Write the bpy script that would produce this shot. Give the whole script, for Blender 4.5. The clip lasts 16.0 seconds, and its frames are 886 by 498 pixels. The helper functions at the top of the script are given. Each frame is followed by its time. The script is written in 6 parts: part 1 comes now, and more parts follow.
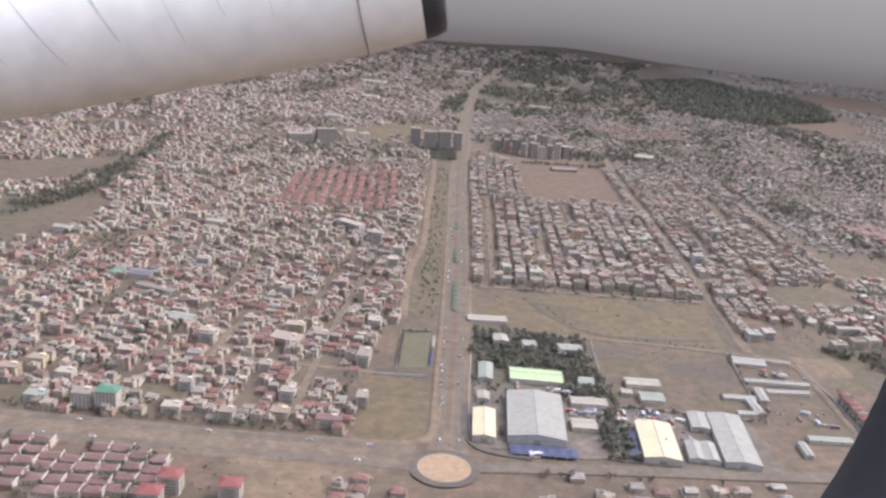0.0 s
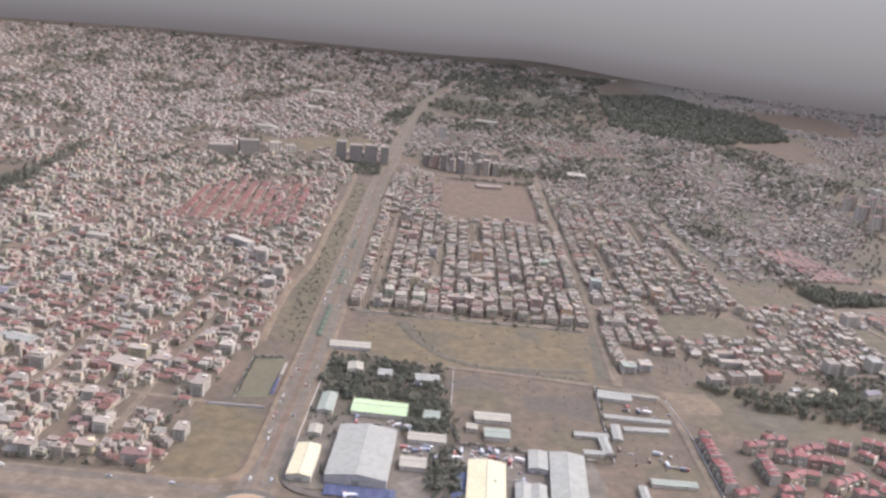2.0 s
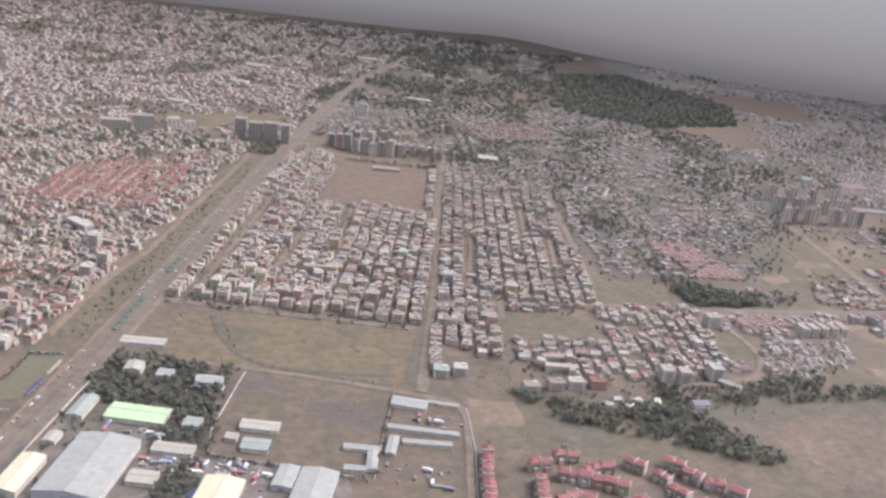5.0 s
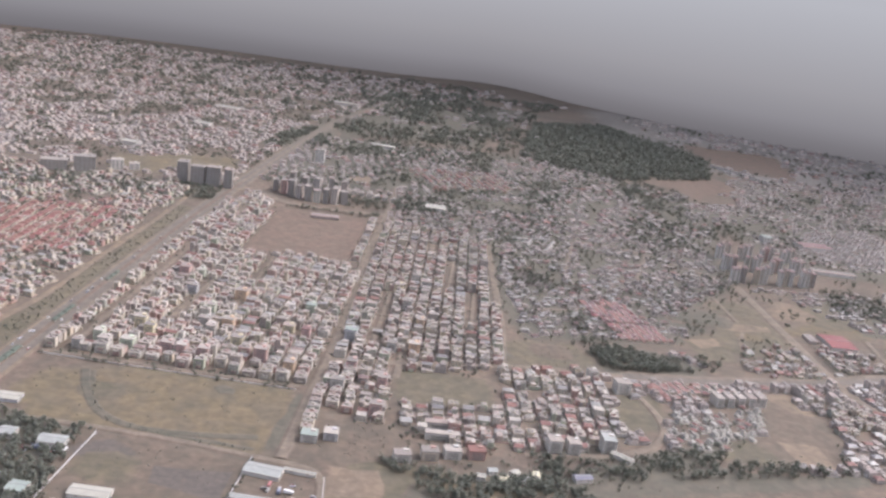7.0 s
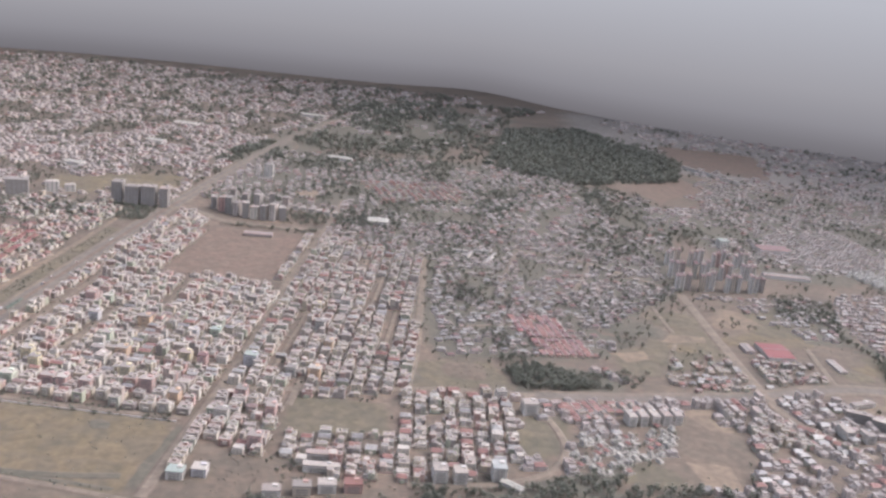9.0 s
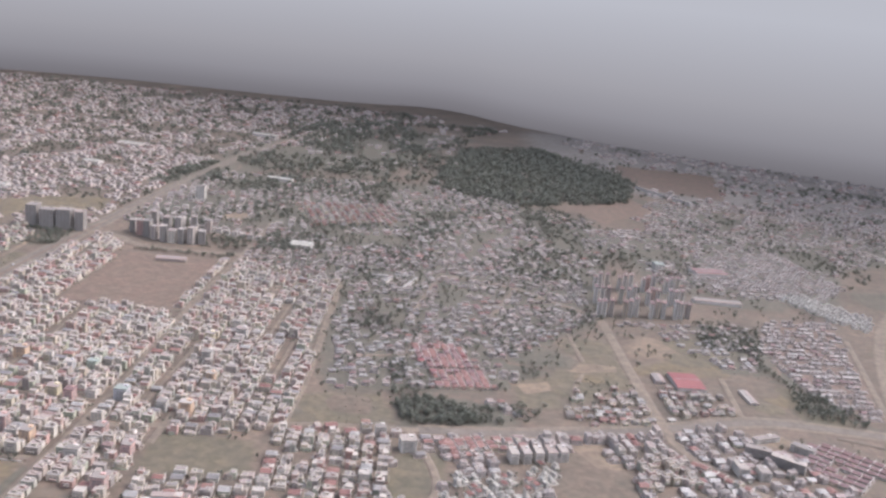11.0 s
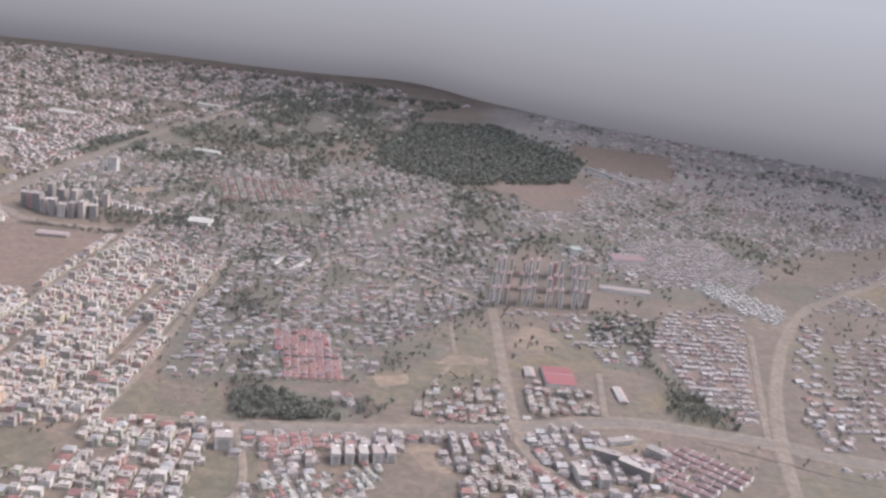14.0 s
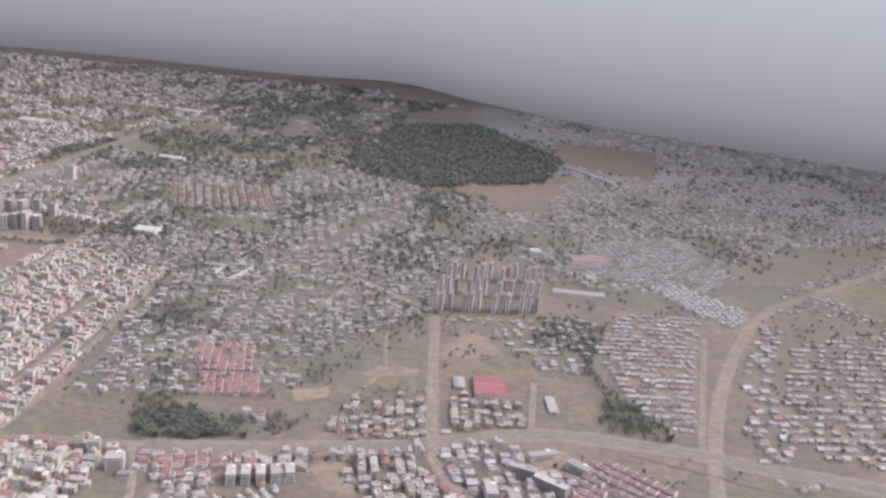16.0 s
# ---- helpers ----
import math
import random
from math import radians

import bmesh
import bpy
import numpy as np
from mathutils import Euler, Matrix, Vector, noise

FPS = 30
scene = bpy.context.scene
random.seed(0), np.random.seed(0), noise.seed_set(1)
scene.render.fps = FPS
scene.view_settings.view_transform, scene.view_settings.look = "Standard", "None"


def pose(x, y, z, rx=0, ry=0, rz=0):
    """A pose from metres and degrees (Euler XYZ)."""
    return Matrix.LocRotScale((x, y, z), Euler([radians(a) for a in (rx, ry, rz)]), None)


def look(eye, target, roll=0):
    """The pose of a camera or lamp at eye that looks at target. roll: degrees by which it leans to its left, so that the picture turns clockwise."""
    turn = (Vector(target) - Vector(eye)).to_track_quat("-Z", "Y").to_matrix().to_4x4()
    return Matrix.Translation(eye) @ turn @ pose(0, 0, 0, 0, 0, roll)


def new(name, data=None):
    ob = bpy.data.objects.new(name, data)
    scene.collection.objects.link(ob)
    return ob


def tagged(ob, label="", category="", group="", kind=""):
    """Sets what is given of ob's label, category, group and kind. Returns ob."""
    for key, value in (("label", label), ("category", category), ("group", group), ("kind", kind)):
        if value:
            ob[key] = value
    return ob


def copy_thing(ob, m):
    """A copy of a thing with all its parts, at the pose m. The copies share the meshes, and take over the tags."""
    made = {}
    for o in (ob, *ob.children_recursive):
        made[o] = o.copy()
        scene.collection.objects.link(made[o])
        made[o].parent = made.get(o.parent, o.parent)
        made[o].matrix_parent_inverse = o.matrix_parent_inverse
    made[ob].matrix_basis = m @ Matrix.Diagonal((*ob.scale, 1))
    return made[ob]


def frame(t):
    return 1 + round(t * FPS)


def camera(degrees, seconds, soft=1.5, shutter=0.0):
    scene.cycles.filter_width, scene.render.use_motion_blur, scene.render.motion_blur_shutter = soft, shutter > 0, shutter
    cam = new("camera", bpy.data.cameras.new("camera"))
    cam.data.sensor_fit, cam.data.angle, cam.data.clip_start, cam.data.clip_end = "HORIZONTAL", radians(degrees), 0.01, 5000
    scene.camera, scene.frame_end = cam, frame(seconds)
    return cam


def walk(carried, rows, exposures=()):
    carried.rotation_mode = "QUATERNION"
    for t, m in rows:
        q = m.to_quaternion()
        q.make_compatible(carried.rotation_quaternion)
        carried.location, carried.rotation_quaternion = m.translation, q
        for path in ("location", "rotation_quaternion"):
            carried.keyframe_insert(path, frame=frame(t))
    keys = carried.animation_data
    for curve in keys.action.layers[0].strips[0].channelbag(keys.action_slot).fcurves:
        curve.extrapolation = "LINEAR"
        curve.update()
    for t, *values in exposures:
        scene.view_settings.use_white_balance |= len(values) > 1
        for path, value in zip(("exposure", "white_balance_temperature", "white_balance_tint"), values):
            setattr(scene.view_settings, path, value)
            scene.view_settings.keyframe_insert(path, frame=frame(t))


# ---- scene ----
cam = camera(50.2, 16.0, soft=2.7)
METRES, EYE, TILT, LEAN, TURN = 580.0, 200.3, -17.495, -4.445, 1.517
ROWS = [
    (0.0, 0.0, 0.0, 0.0, 0.0, 0.0, -0.0),
    (0.5, 0.0314, 0.0095, 0.0034, -0.12, -0.28, -0.48),
    (1.0, 0.0628, 0.0196, 0.007, -0.22, -0.43, -0.35),
    (1.5, 0.0936, 0.0293, 0.011, -0.39, -0.02, 0.08),
    (2.0, 0.1243, 0.0381, 0.0143, -0.36, 0.59, -1.15),
    (2.5, 0.1554, 0.0476, 0.0182, -0.3, 0.33, -1.55),
    (3.0, 0.1862, 0.0569, 0.0217, -0.02, 0.02, -0.51),
    (3.5, 0.217, 0.0666, 0.0253, 0.12, -0.6, -1.37),
    (4.0, 0.2477, 0.0764, 0.0293, -0.07, -1.61, -2.0),
    (6.5, 0.3997, 0.1275, 0.052, 0.95, 1.02, -3.25),
    (7.0, 0.4295, 0.1372, 0.0572, 1.09, 1.56, -3.74),
    (7.5, 0.4599, 0.1477, 0.0626, 1.34, 1.85, -2.86),
    (8.0, 0.4888, 0.1571, 0.067, 1.33, 2.21, -2.93),
    (8.5, 0.518, 0.1679, 0.0718, 1.71, 1.77, -2.91),
    (9.0, 0.5466, 0.1799, 0.0772, 1.97, 1.85, -2.12),
    (9.5, 0.5762, 0.1901, 0.0815, 1.75, 2.12, -2.64),
    (12.0, 0.7172, 0.2426, 0.102, 1.73, 3.05, -1.74),
    (12.5, 0.7451, 0.2525, 0.1053, 1.61, 2.87, -2.38),
    (13.0, 0.7731, 0.263, 0.11, 1.7, 2.3, -2.27),
    (13.5, 0.8001, 0.2731, 0.1142, 2.06, 1.96, -1.66),
    (14.0, 0.8274, 0.2846, 0.1184, 2.18, 1.22, -3.3),
    (14.5, 0.8545, 0.2975, 0.1228, 2.36, 0.65, -2.48),
    (15.0, 0.8812, 0.3074, 0.1263, 2.87, 0.94, -1.72),
    (15.5, 0.9073, 0.3178, 0.1288, 3.28, 1.08, -2.31),
    (16.0, 0.9341, 0.3288, 0.1326, 3.52, 1.12, -2.35),
]
walk(cam, [(t, pose(0, 0, EYE, TILT, LEAN, TURN) @ pose(METRES * x, METRES * y, METRES * z, 90 + pitch, roll, yaw)) for t, x, y, z, yaw, pitch, roll in ROWS],
     exposures=[(0.0, -0.15, 6180, 18), (4.0, -0.1, 6080, 17), (8.0, -0.04, 5960, 17), (16.0, 0.07, 5830, 18)])

# ---------- light ----------
SUN_ELEV, SUN_ROT = radians(50), radians(74)
world = bpy.data.worlds.new("world")
scene.world = world
world.use_nodes = True
wn = world.node_tree.nodes
sky = wn.new("ShaderNodeTexSky")
sky.sky_type = "NISHITA"
sky.sun_disc = False
sky.sun_elevation, sky.sun_rotation = SUN_ELEV, SUN_ROT
sky.dust_density, sky.air_density = 5.0, 1.2
pale = wn.new("ShaderNodeHueSaturation")      # dust whitens the sky
pale.inputs["Saturation"].default_value = 0.55
world.node_tree.links.new(sky.outputs[0], pale.inputs["Color"])
world.node_tree.links.new(pale.outputs[0], wn["Background"].inputs[0])
wn["Background"].inputs[1].default_value = 0.53
sun_data = bpy.data.lights.new("sun", "SUN")
sun_data.energy, sun_data.angle, sun_data.color = 0.74, radians(4.0), (1.0, 0.94, 0.86)
sun = new("sun", sun_data)
SUN_DIR = Vector((math.sin(SUN_ROT) * math.cos(SUN_ELEV), math.cos(SUN_ROT) * math.cos(SUN_ELEV), math.sin(SUN_ELEV)))
sun.matrix_world = look(SUN_DIR * 900 + Vector((300, 700, 0)), (300, 700, 0))


# ---------- materials ----------
GROUND_PAINT = dict(stops=[(.074, .055, .038), (.096, .069, .047), (.119, .084, .057), (.144, .10, .068)], scale=0.02, fine=0.35, dirt=0.35, patch=0.55)


def paint(n, link, geo, stops, scale=1.0, fine=6.0, vary=0.0, dirt=0.35, detail=6.0, patch=0.0):
    """Nodes for a colour out of the ramp stops. vary 0: by noise in the ground plane; 1 and 2: piece by piece."""
    coarse, grain, ramp = n.new("ShaderNodeTexNoise"), n.new("ShaderNodeTexNoise"), n.new("ShaderNodeValToRGB")
    for tex, s in ((coarse, scale), (grain, fine)):
        tex.inputs["Scale"].default_value, tex.inputs["Detail"].default_value = s, detail
        link(geo.outputs["Position"], tex.inputs["Vector"])
    e = ramp.color_ramp.elements
    while len(e) < len(stops):
        e.new(0.5)
    for i, c in enumerate(stops):
        e[i].position = i / max(1, len(stops) - 1)
        e[i].color = (*c, 1)
    if vary:
        info, add, wrap = n.new("ShaderNodeObjectInfo"), n.new("ShaderNodeMath"), n.new("ShaderNodeMath")
        add.operation, wrap.operation = "ADD", "FRACT"
        link(geo.outputs["Random Per Island"], add.inputs[0])
        link(info.outputs["Random"], add.inputs[1])
        link(add.outputs[0], wrap.inputs[0])
        link(wrap.outputs[0], ramp.inputs[0])
        ramp.color_ramp.interpolation = "CONSTANT" if vary > 1 else "LINEAR"
    else:
        spread = n.new("ShaderNodeMapRange")
        spread.inputs[1].default_value, spread.inputs[2].default_value = 0.3, 0.7
        link(coarse.outputs[0], spread.inputs[0])
        link(spread.outputs[0], ramp.inputs[0])
    mix, low = n.new("ShaderNodeMix"), n.new("ShaderNodeMapRange")
    mix.data_type, mix.blend_type = "RGBA", "MULTIPLY"
    low.inputs[1].default_value, low.inputs[2].default_value = 0.3, 0.7
    low.inputs[3].default_value = 1 - dirt
    link(grain.outputs[0], low.inputs[0])
    grey = n.new("ShaderNodeCombineColor")
    for i in range(3):
        link(low.outputs[0], grey.inputs[i])
    mix.inputs[0].default_value = 1.0
    link(ramp.outputs[0], mix.inputs[6])
    link(grey.outputs[0], mix.inputs[7])
    colour = mix.outputs[2]
    if patch:       # worn and overgrown patches, some ten metres across
        spots, edge, blend = n.new("ShaderNodeTexNoise"), n.new("ShaderNodeMapRange"), n.new("ShaderNodeMix")
        spots.inputs["Scale"].default_value, spots.inputs["Detail"].default_value, spots.inputs["Distortion"].default_value = 0.075, 8, 0.6
        link(geo.outputs["Position"], spots.inputs["Vector"])
        edge.inputs[1].default_value, edge.inputs[2].default_value = 0.42, 0.58
        edge.inputs[4].default_value = patch
        link(spots.outputs[0], edge.inputs[0])
        blend.data_type = "RGBA"
        link(edge.outputs[0], blend.inputs[0])
        link(colour, blend.inputs[6])
        blend.inputs[7].default_value = (.07, .057, .038, 1)
        tufts, depth, shade = n.new("ShaderNodeTexNoise"), n.new("ShaderNodeMapRange"), n.new("ShaderNodeVectorMath")
        tufts.inputs["Scale"].default_value, tufts.inputs["Detail"].default_value, tufts.inputs["Distortion"].default_value = 0.16, 9, 0.5
        link(geo.outputs["Position"], tufts.inputs["Vector"])
        depth.inputs[1].default_value, depth.inputs[2].default_value = 0.36, 0.62
        depth.inputs[3].default_value, depth.inputs[4].default_value = 0.8, 1.08
        link(tufts.outputs[0], depth.inputs[0])
        shade.operation = "SCALE"
        link(blend.outputs[2], shade.inputs[0])
        link(depth.outputs[0], shade.inputs["Scale"])
        colour = shade.outputs[0]
    return colour, grain


def material(name, stops, scale=1.0, rough=0.85, metal=0.0, bump=0.15, fine=6.0, vary=0.0, dirt=0.35, detail=6.0, patch=0.0, ragged=False, dust_haze=0.0):
    m = bpy.data.materials.new(name)
    m.use_nodes = True
    n, link = m.node_tree.nodes, m.node_tree.links.new
    bsdf = n["Principled BSDF"]
    bsdf.inputs["Roughness"].default_value, bsdf.inputs["Metallic"].default_value = rough, metal
    bsdf.inputs["Sheen Weight"].default_value, bsdf.inputs["Sheen Roughness"].default_value = dust_haze, 0.45      # dust-like sheen that lifts dark and grazing faces in place of haze
    bsdf.inputs["Sheen Tint"].default_value = (.86, .86, .9, 1)
    geo = n.new("ShaderNodeNewGeometry")
    colour, grain = paint(n, link, geo, stops, scale, fine, vary, dirt, detail, patch)
    if ragged:      # the cover thins out in tufts towards a patch's rim
        rim, tuft, lift, cut, bare = n.new("ShaderNodeAttribute"), n.new("ShaderNodeTexNoise"), n.new("ShaderNodeMath"), n.new("ShaderNodeMapRange"), n.new("ShaderNodeMix")
        rim.attribute_name = "rim"
        tuft.inputs["Scale"].default_value, tuft.inputs["Detail"].default_value = 0.2, 7
        link(geo.outputs["Position"], tuft.inputs["Vector"])
        lift.operation = "MULTIPLY_ADD"
        lift.inputs[1].default_value = 1.2
        link(tuft.outputs[0], lift.inputs[0])
        link(rim.outputs["Fac"], lift.inputs[2])
        cut.inputs[1].default_value, cut.inputs[2].default_value = 0.7, 1.3
        link(lift.outputs[0], cut.inputs[0])
        bare.data_type = "RGBA"
        link(cut.outputs[0], bare.inputs[0])
        link(colour, bare.inputs[6])
        link(paint(n, link, geo, **GROUND_PAINT)[0], bare.inputs[7])
        colour = bare.outputs[2]
    link(colour, bsdf.inputs["Base Color"])
    if bump:
        b = n.new("ShaderNodeBump")
        b.inputs["Strength"].default_value, b.inputs["Distance"].default_value = bump, 0.1
        link(grain.outputs[0], b.inputs["Height"])
        link(b.outputs[0], bsdf.inputs["Normal"])
    return m


def muted(stops, keep):
    """The same colours with less of their hue."""
    out = []
    for c in stops:
        g = .3 * c[0] + .6 * c[1] + .1 * c[2]
        warm = (g * 1.1, g * .985, g * .85)
        out.append(tuple(w + (v - w) * keep for v, w in zip(c, warm)))
    return out


GROUND = material("dry_ground", **GROUND_PAINT)
DRY_GRASS = material("dry_grass", [(0.083, 0.064, 0.033), (0.103, 0.078, 0.040), (0.122, 0.090, 0.047), (0.097, 0.073, 0.039)], 0.035, fine=0.25, dirt=0.3, patch=0.5, ragged=True)
BROWN = material("brown_soil", [(0.071, 0.054, 0.037), (0.091, 0.067, 0.045), (0.106, 0.077, 0.051), (0.079, 0.062, 0.041)], 0.035, fine=0.25, dirt=0.3, patch=0.4, ragged=True)
DARK_SOIL = material("burnt_soil", [(.065, .053, .042), (.085, .068, .053)], 0.05, fine=0.3, ragged=True)
SAND = material("sandy_soil", [(0.132, 0.095, 0.062), (0.158, 0.113, 0.072), (0.119, 0.088, 0.060)], 0.035, fine=0.25, dirt=0.25, patch=0.25, ragged=True)
OLIVE = material("olive_grass", [(0.071, 0.060, 0.033), (0.089, 0.072, 0.041), (0.108, 0.085, 0.049)], 0.04, fine=0.3, dirt=0.3, patch=0.5, ragged=True)
PITCH = material("pitch_grass", [(.08, .074, .044), (.098, .088, .052)], 0.08, fine=0.4, dirt=0.25)
ASPHALT = material("worn_asphalt", [(0.095, 0.077, 0.059), (0.110, 0.090, 0.069), (0.123, 0.100, 0.077)], 0.06, fine=0.5, dirt=0.25, patch=0.1)
BAY = material("shaded_window_bay", [(.15, .133, .116), (.185, .165, .145)], 0.3, rough=0.7, fine=0.9, dirt=0.2)
DARK_ASPHALT = material("dark_asphalt", [(.072, .06, .05), (.086, .072, .06), (.098, .082, .068)], 0.08, fine=0.5, dirt=0.25, patch=0.15)
CONCRETE = material("weathered_concrete", [(0.200, 0.180, 0.156), (0.240, 0.216, 0.188)], 0.2, fine=0.9, dirt=0.3)
PALE_SHEET = material("whitish_sheet_roof", [(0.239, 0.221, 0.178), (0.273, 0.254, 0.207)], 0.1, rough=0.65, fine=0.5, dirt=0.2)
DIRT_ROAD = material("dusty_road", [(0.128, 0.099, 0.070), (0.150, 0.114, 0.080), (0.114, 0.088, 0.063)], 0.06, fine=0.4, dirt=0.3, patch=0.25, ragged=True)
RED_EARTH = material("red_earth", [(0.111, 0.074, 0.050), (0.136, 0.089, 0.061)], 0.06, fine=0.4, patch=0.4, ragged=True)
ISLAND = material("orange_sand", [(.23, .16, .10), (.27, .19, .12), (.21, .15, .10)], 0.12, fine=0.5, dirt=0.25)
KERB = material("kerb_concrete", [(.24, .205, .17), (.29, .25, .21)], 0.2, fine=2)
YARD = material("yard_concrete", [(.10, .086, .07), (.145, .122, .10)], 0.08, fine=0.35, patch=0.4)
WALL = material("house_plaster", muted([(0.394, 0.331, 0.256), (0.329, 0.278, 0.225), (0.422, 0.365, 0.289), (0.363, 0.252, 0.203), (0.295, 0.252, 0.213), (0.449, 0.404, 0.330), (0.374, 0.306, 0.222), (0.270, 0.222, 0.187), (0.366, 0.294, 0.241), (0.315, 0.299, 0.239), (0.329, 0.205, 0.165), (0.427, 0.377, 0.307), (0.246, 0.211, 0.179), (0.466, 0.424, 0.357), (0.318, 0.319, 0.228), (0.415, 0.350, 0.253), (0.391, 0.241, 0.197), (0.394, 0.343, 0.249), (0.396, 0.287, 0.208)], 1.0), vary=2, fine=1.2, dirt=0.42, dust_haze=0.12)
FLAT_ROOF = material("concrete_roof", muted([(.222, .185, .155), (.258, .216, .178), (.200, .169, .142), (.289, .247, .204), (.251, .191, .157), (.338, .298, .247), (.215, .178, .149), (.272, .224, .189), (.184, .158, .132), (.362, .328, .272)], .85), vary=2, fine=1.5, dirt=0.48, dust_haze=0.06)
SHEET = material("sheet_roof", [(0.183, 0.166, 0.146), (0.225, 0.207, 0.182), (0.142, 0.127, 0.112), (0.201, 0.159, 0.132), (0.248, 0.230, 0.196), (0.159, 0.142, 0.129), (0.171, 0.112, 0.092), (0.212, 0.192, 0.168), (0.118, 0.107, 0.092)], vary=2, rough=0.5, fine=1.5, dirt=0.42, dust_haze=0.06)
RED_ROOF = material("red_tile_roof", [(0.144, 0.065, 0.049), (0.165, 0.078, 0.059), (0.130, 0.059, 0.046), (0.187, 0.100, 0.075)], vary=1, rough=0.7, fine=1.2, dirt=0.3)
BRIGHT_RED = material("bright_red_roof", [(0.162, 0.048, 0.043), (0.187, 0.057, 0.050), (0.149, 0.043, 0.041)], vary=1, rough=0.65, fine=1.0, dirt=0.3)
MAROON = material("maroon_roof", [(.128, .073, .065), (.148, .085, .075), (.116, .068, .062), (.168, .104, .092)], vary=1, rough=0.75, fine=1.0, dirt=0.3)
CREAM_ROOF = material("cream_sheet_roof", [(0.417, 0.374, 0.248), (0.456, 0.408, 0.275)], 0.1, rough=0.55, fine=0.5, dirt=0.18)
GREY_SHEET = material("grey_sheet_roof", [(0.200, 0.199, 0.176), (0.230, 0.229, 0.205), (0.215, 0.215, 0.191)], 0.08, rough=0.6, fine=0.4, dirt=0.2)
GREEN_SHEET = material("pale_green_sheet", [(0.282, 0.371, 0.213), (0.328, 0.415, 0.239)], 0.1, rough=0.55, fine=0.5, dirt=0.18)
TEAL_SHEET = material("faded_teal_sheet", [(0.180, 0.204, 0.171), (0.214, 0.231, 0.195)], 0.1, rough=0.6, fine=0.5, dirt=0.2)
FADED_BLUE = material("faded_blue_sheet", [(.108, .100, .122), (.126, .117, .140)], 0.2, rough=0.65, fine=0.8, dirt=0.25)
GREEN_TARP = material("green_tarpaulin", [(.062, .150, .105), (.080, .180, .125)], 0.4, rough=0.7, fine=1.5)
CANOPY = material("faded_green_canopy", [(.060, .076, .054), (.072, .088, .062)], 0.4, rough=0.8, fine=1.5)
BLUE_TARP = material("blue_tarpaulin", [(.036, .045, .10), (.05, .06, .12)], 0.4, rough=0.7, fine=1.5)
WHITE_WALL = material("pale_wall", [(0.393, 0.359, 0.307), (0.446, 0.412, 0.358)], 0.2, fine=0.9, dirt=0.25, dust_haze=0.10)
PINK_WALL = material("pink_plaster", [(.396, .258, .225), (.442, .294, .258)], 0.2, fine=0.9, dirt=0.25)
GREEN_WALL = material("pale_green_plaster", [(.42, .45, .33), (.48, .51, .385)], 0.2, fine=0.9, dirt=0.25)
YELLOW_WALL = material("yellow_plaster", [(.486, .414, .261), (.522, .450, .297)], 0.2, fine=0.9, dirt=0.25)
ORANGE_WALL = material("orange_plaster", [(.50, .34, .22), (.54, .38, .25)], 0.2, fine=0.9, dirt=0.25)
GREY_WALL = material("grey_wall", [(.36, .34, .33), (.44, .42, .40)], 0.2, fine=0.9, dirt=0.25)
GLASS = material("dark_window", [(.10, .092, .084), (.14, .128, .116)], 0.3, rough=0.4, bump=0, dirt=0.1)
BARK = material("bark", [(.10, .075, .05), (.14, .11, .08)], 1.0, fine=4)
LEAF = material("leaves", [(.100, .104, .075), (.114, .117, .084), (.128, .129, .094), (.147, .143, .108)], vary=1, fine=3, dirt=0.25, bump=0, dust_haze=0.30)
def let_light_through(m, share):
    """Leaves pass on a part of the light that falls on their far side."""
    n, link = m.node_tree.nodes, m.node_tree.links.new
    bsdf, thin, mix = n["Principled BSDF"], n.new("ShaderNodeBsdfTranslucent"), n.new("ShaderNodeMixShader")
    link(bsdf.inputs["Base Color"].links[0].from_socket, thin.inputs["Color"])
    mix.inputs[0].default_value = share
    link(bsdf.outputs[0], mix.inputs[1])
    link(thin.outputs[0], mix.inputs[2])
    link(mix.outputs[0], n["Material Output"].inputs[0])


let_light_through(LEAF, .35)
CAR_PAINT = material("car_paint", [(.55, .54, .52), (.6, .58, .55), (.15, .16, .2), (.28, .1, .09), (.4, .42, .45), (.12, .14, .22)], vary=2, rough=0.35, bump=0, dirt=0.1)
RUBBER = material("rubber", [(.03, .03, .03), (.05, .05, .05)], 1.0)

# dull plaster and roofs; on far houses the greyed tones stand in for haze
GREY_PLASTER = material("dull_hazed_plaster", [(0.347, 0.296, 0.256), (0.374, 0.324, 0.279), (0.325, 0.278, 0.243), (0.409, 0.354, 0.302), (0.361, 0.289, 0.244), (0.329, 0.289, 0.254)], vary=2, fine=0.8, dirt=0.3, dust_haze=0.15)
DULL_ROOF = material("dull_hazed_roof", [(0.201, 0.169, 0.144), (0.222, 0.189, 0.160), (0.188, 0.161, 0.137), (0.228, 0.169, 0.140), (0.250, 0.220, 0.188), (0.205, 0.177, 0.158)], vary=2, rough=0.6, fine=1.5, dirt=0.45, dust_haze=0.08)
# ground colour paled and greyed to stand in for haze below the ridge
HAZED_PLAIN = material("haze_paled_plain", [(0.134, 0.118, 0.098), (0.160, 0.139, 0.116), (0.181, 0.156, 0.128)], 0.01, fine=0.15, dirt=0.25, patch=0.3, ragged=True)
SCRUB = material("scrub_ground", [(0.064, 0.057, 0.037), (0.077, 0.067, 0.045), (0.093, 0.077, 0.053)], 0.03, fine=0.25, dirt=0.3, patch=0.4, ragged=True)


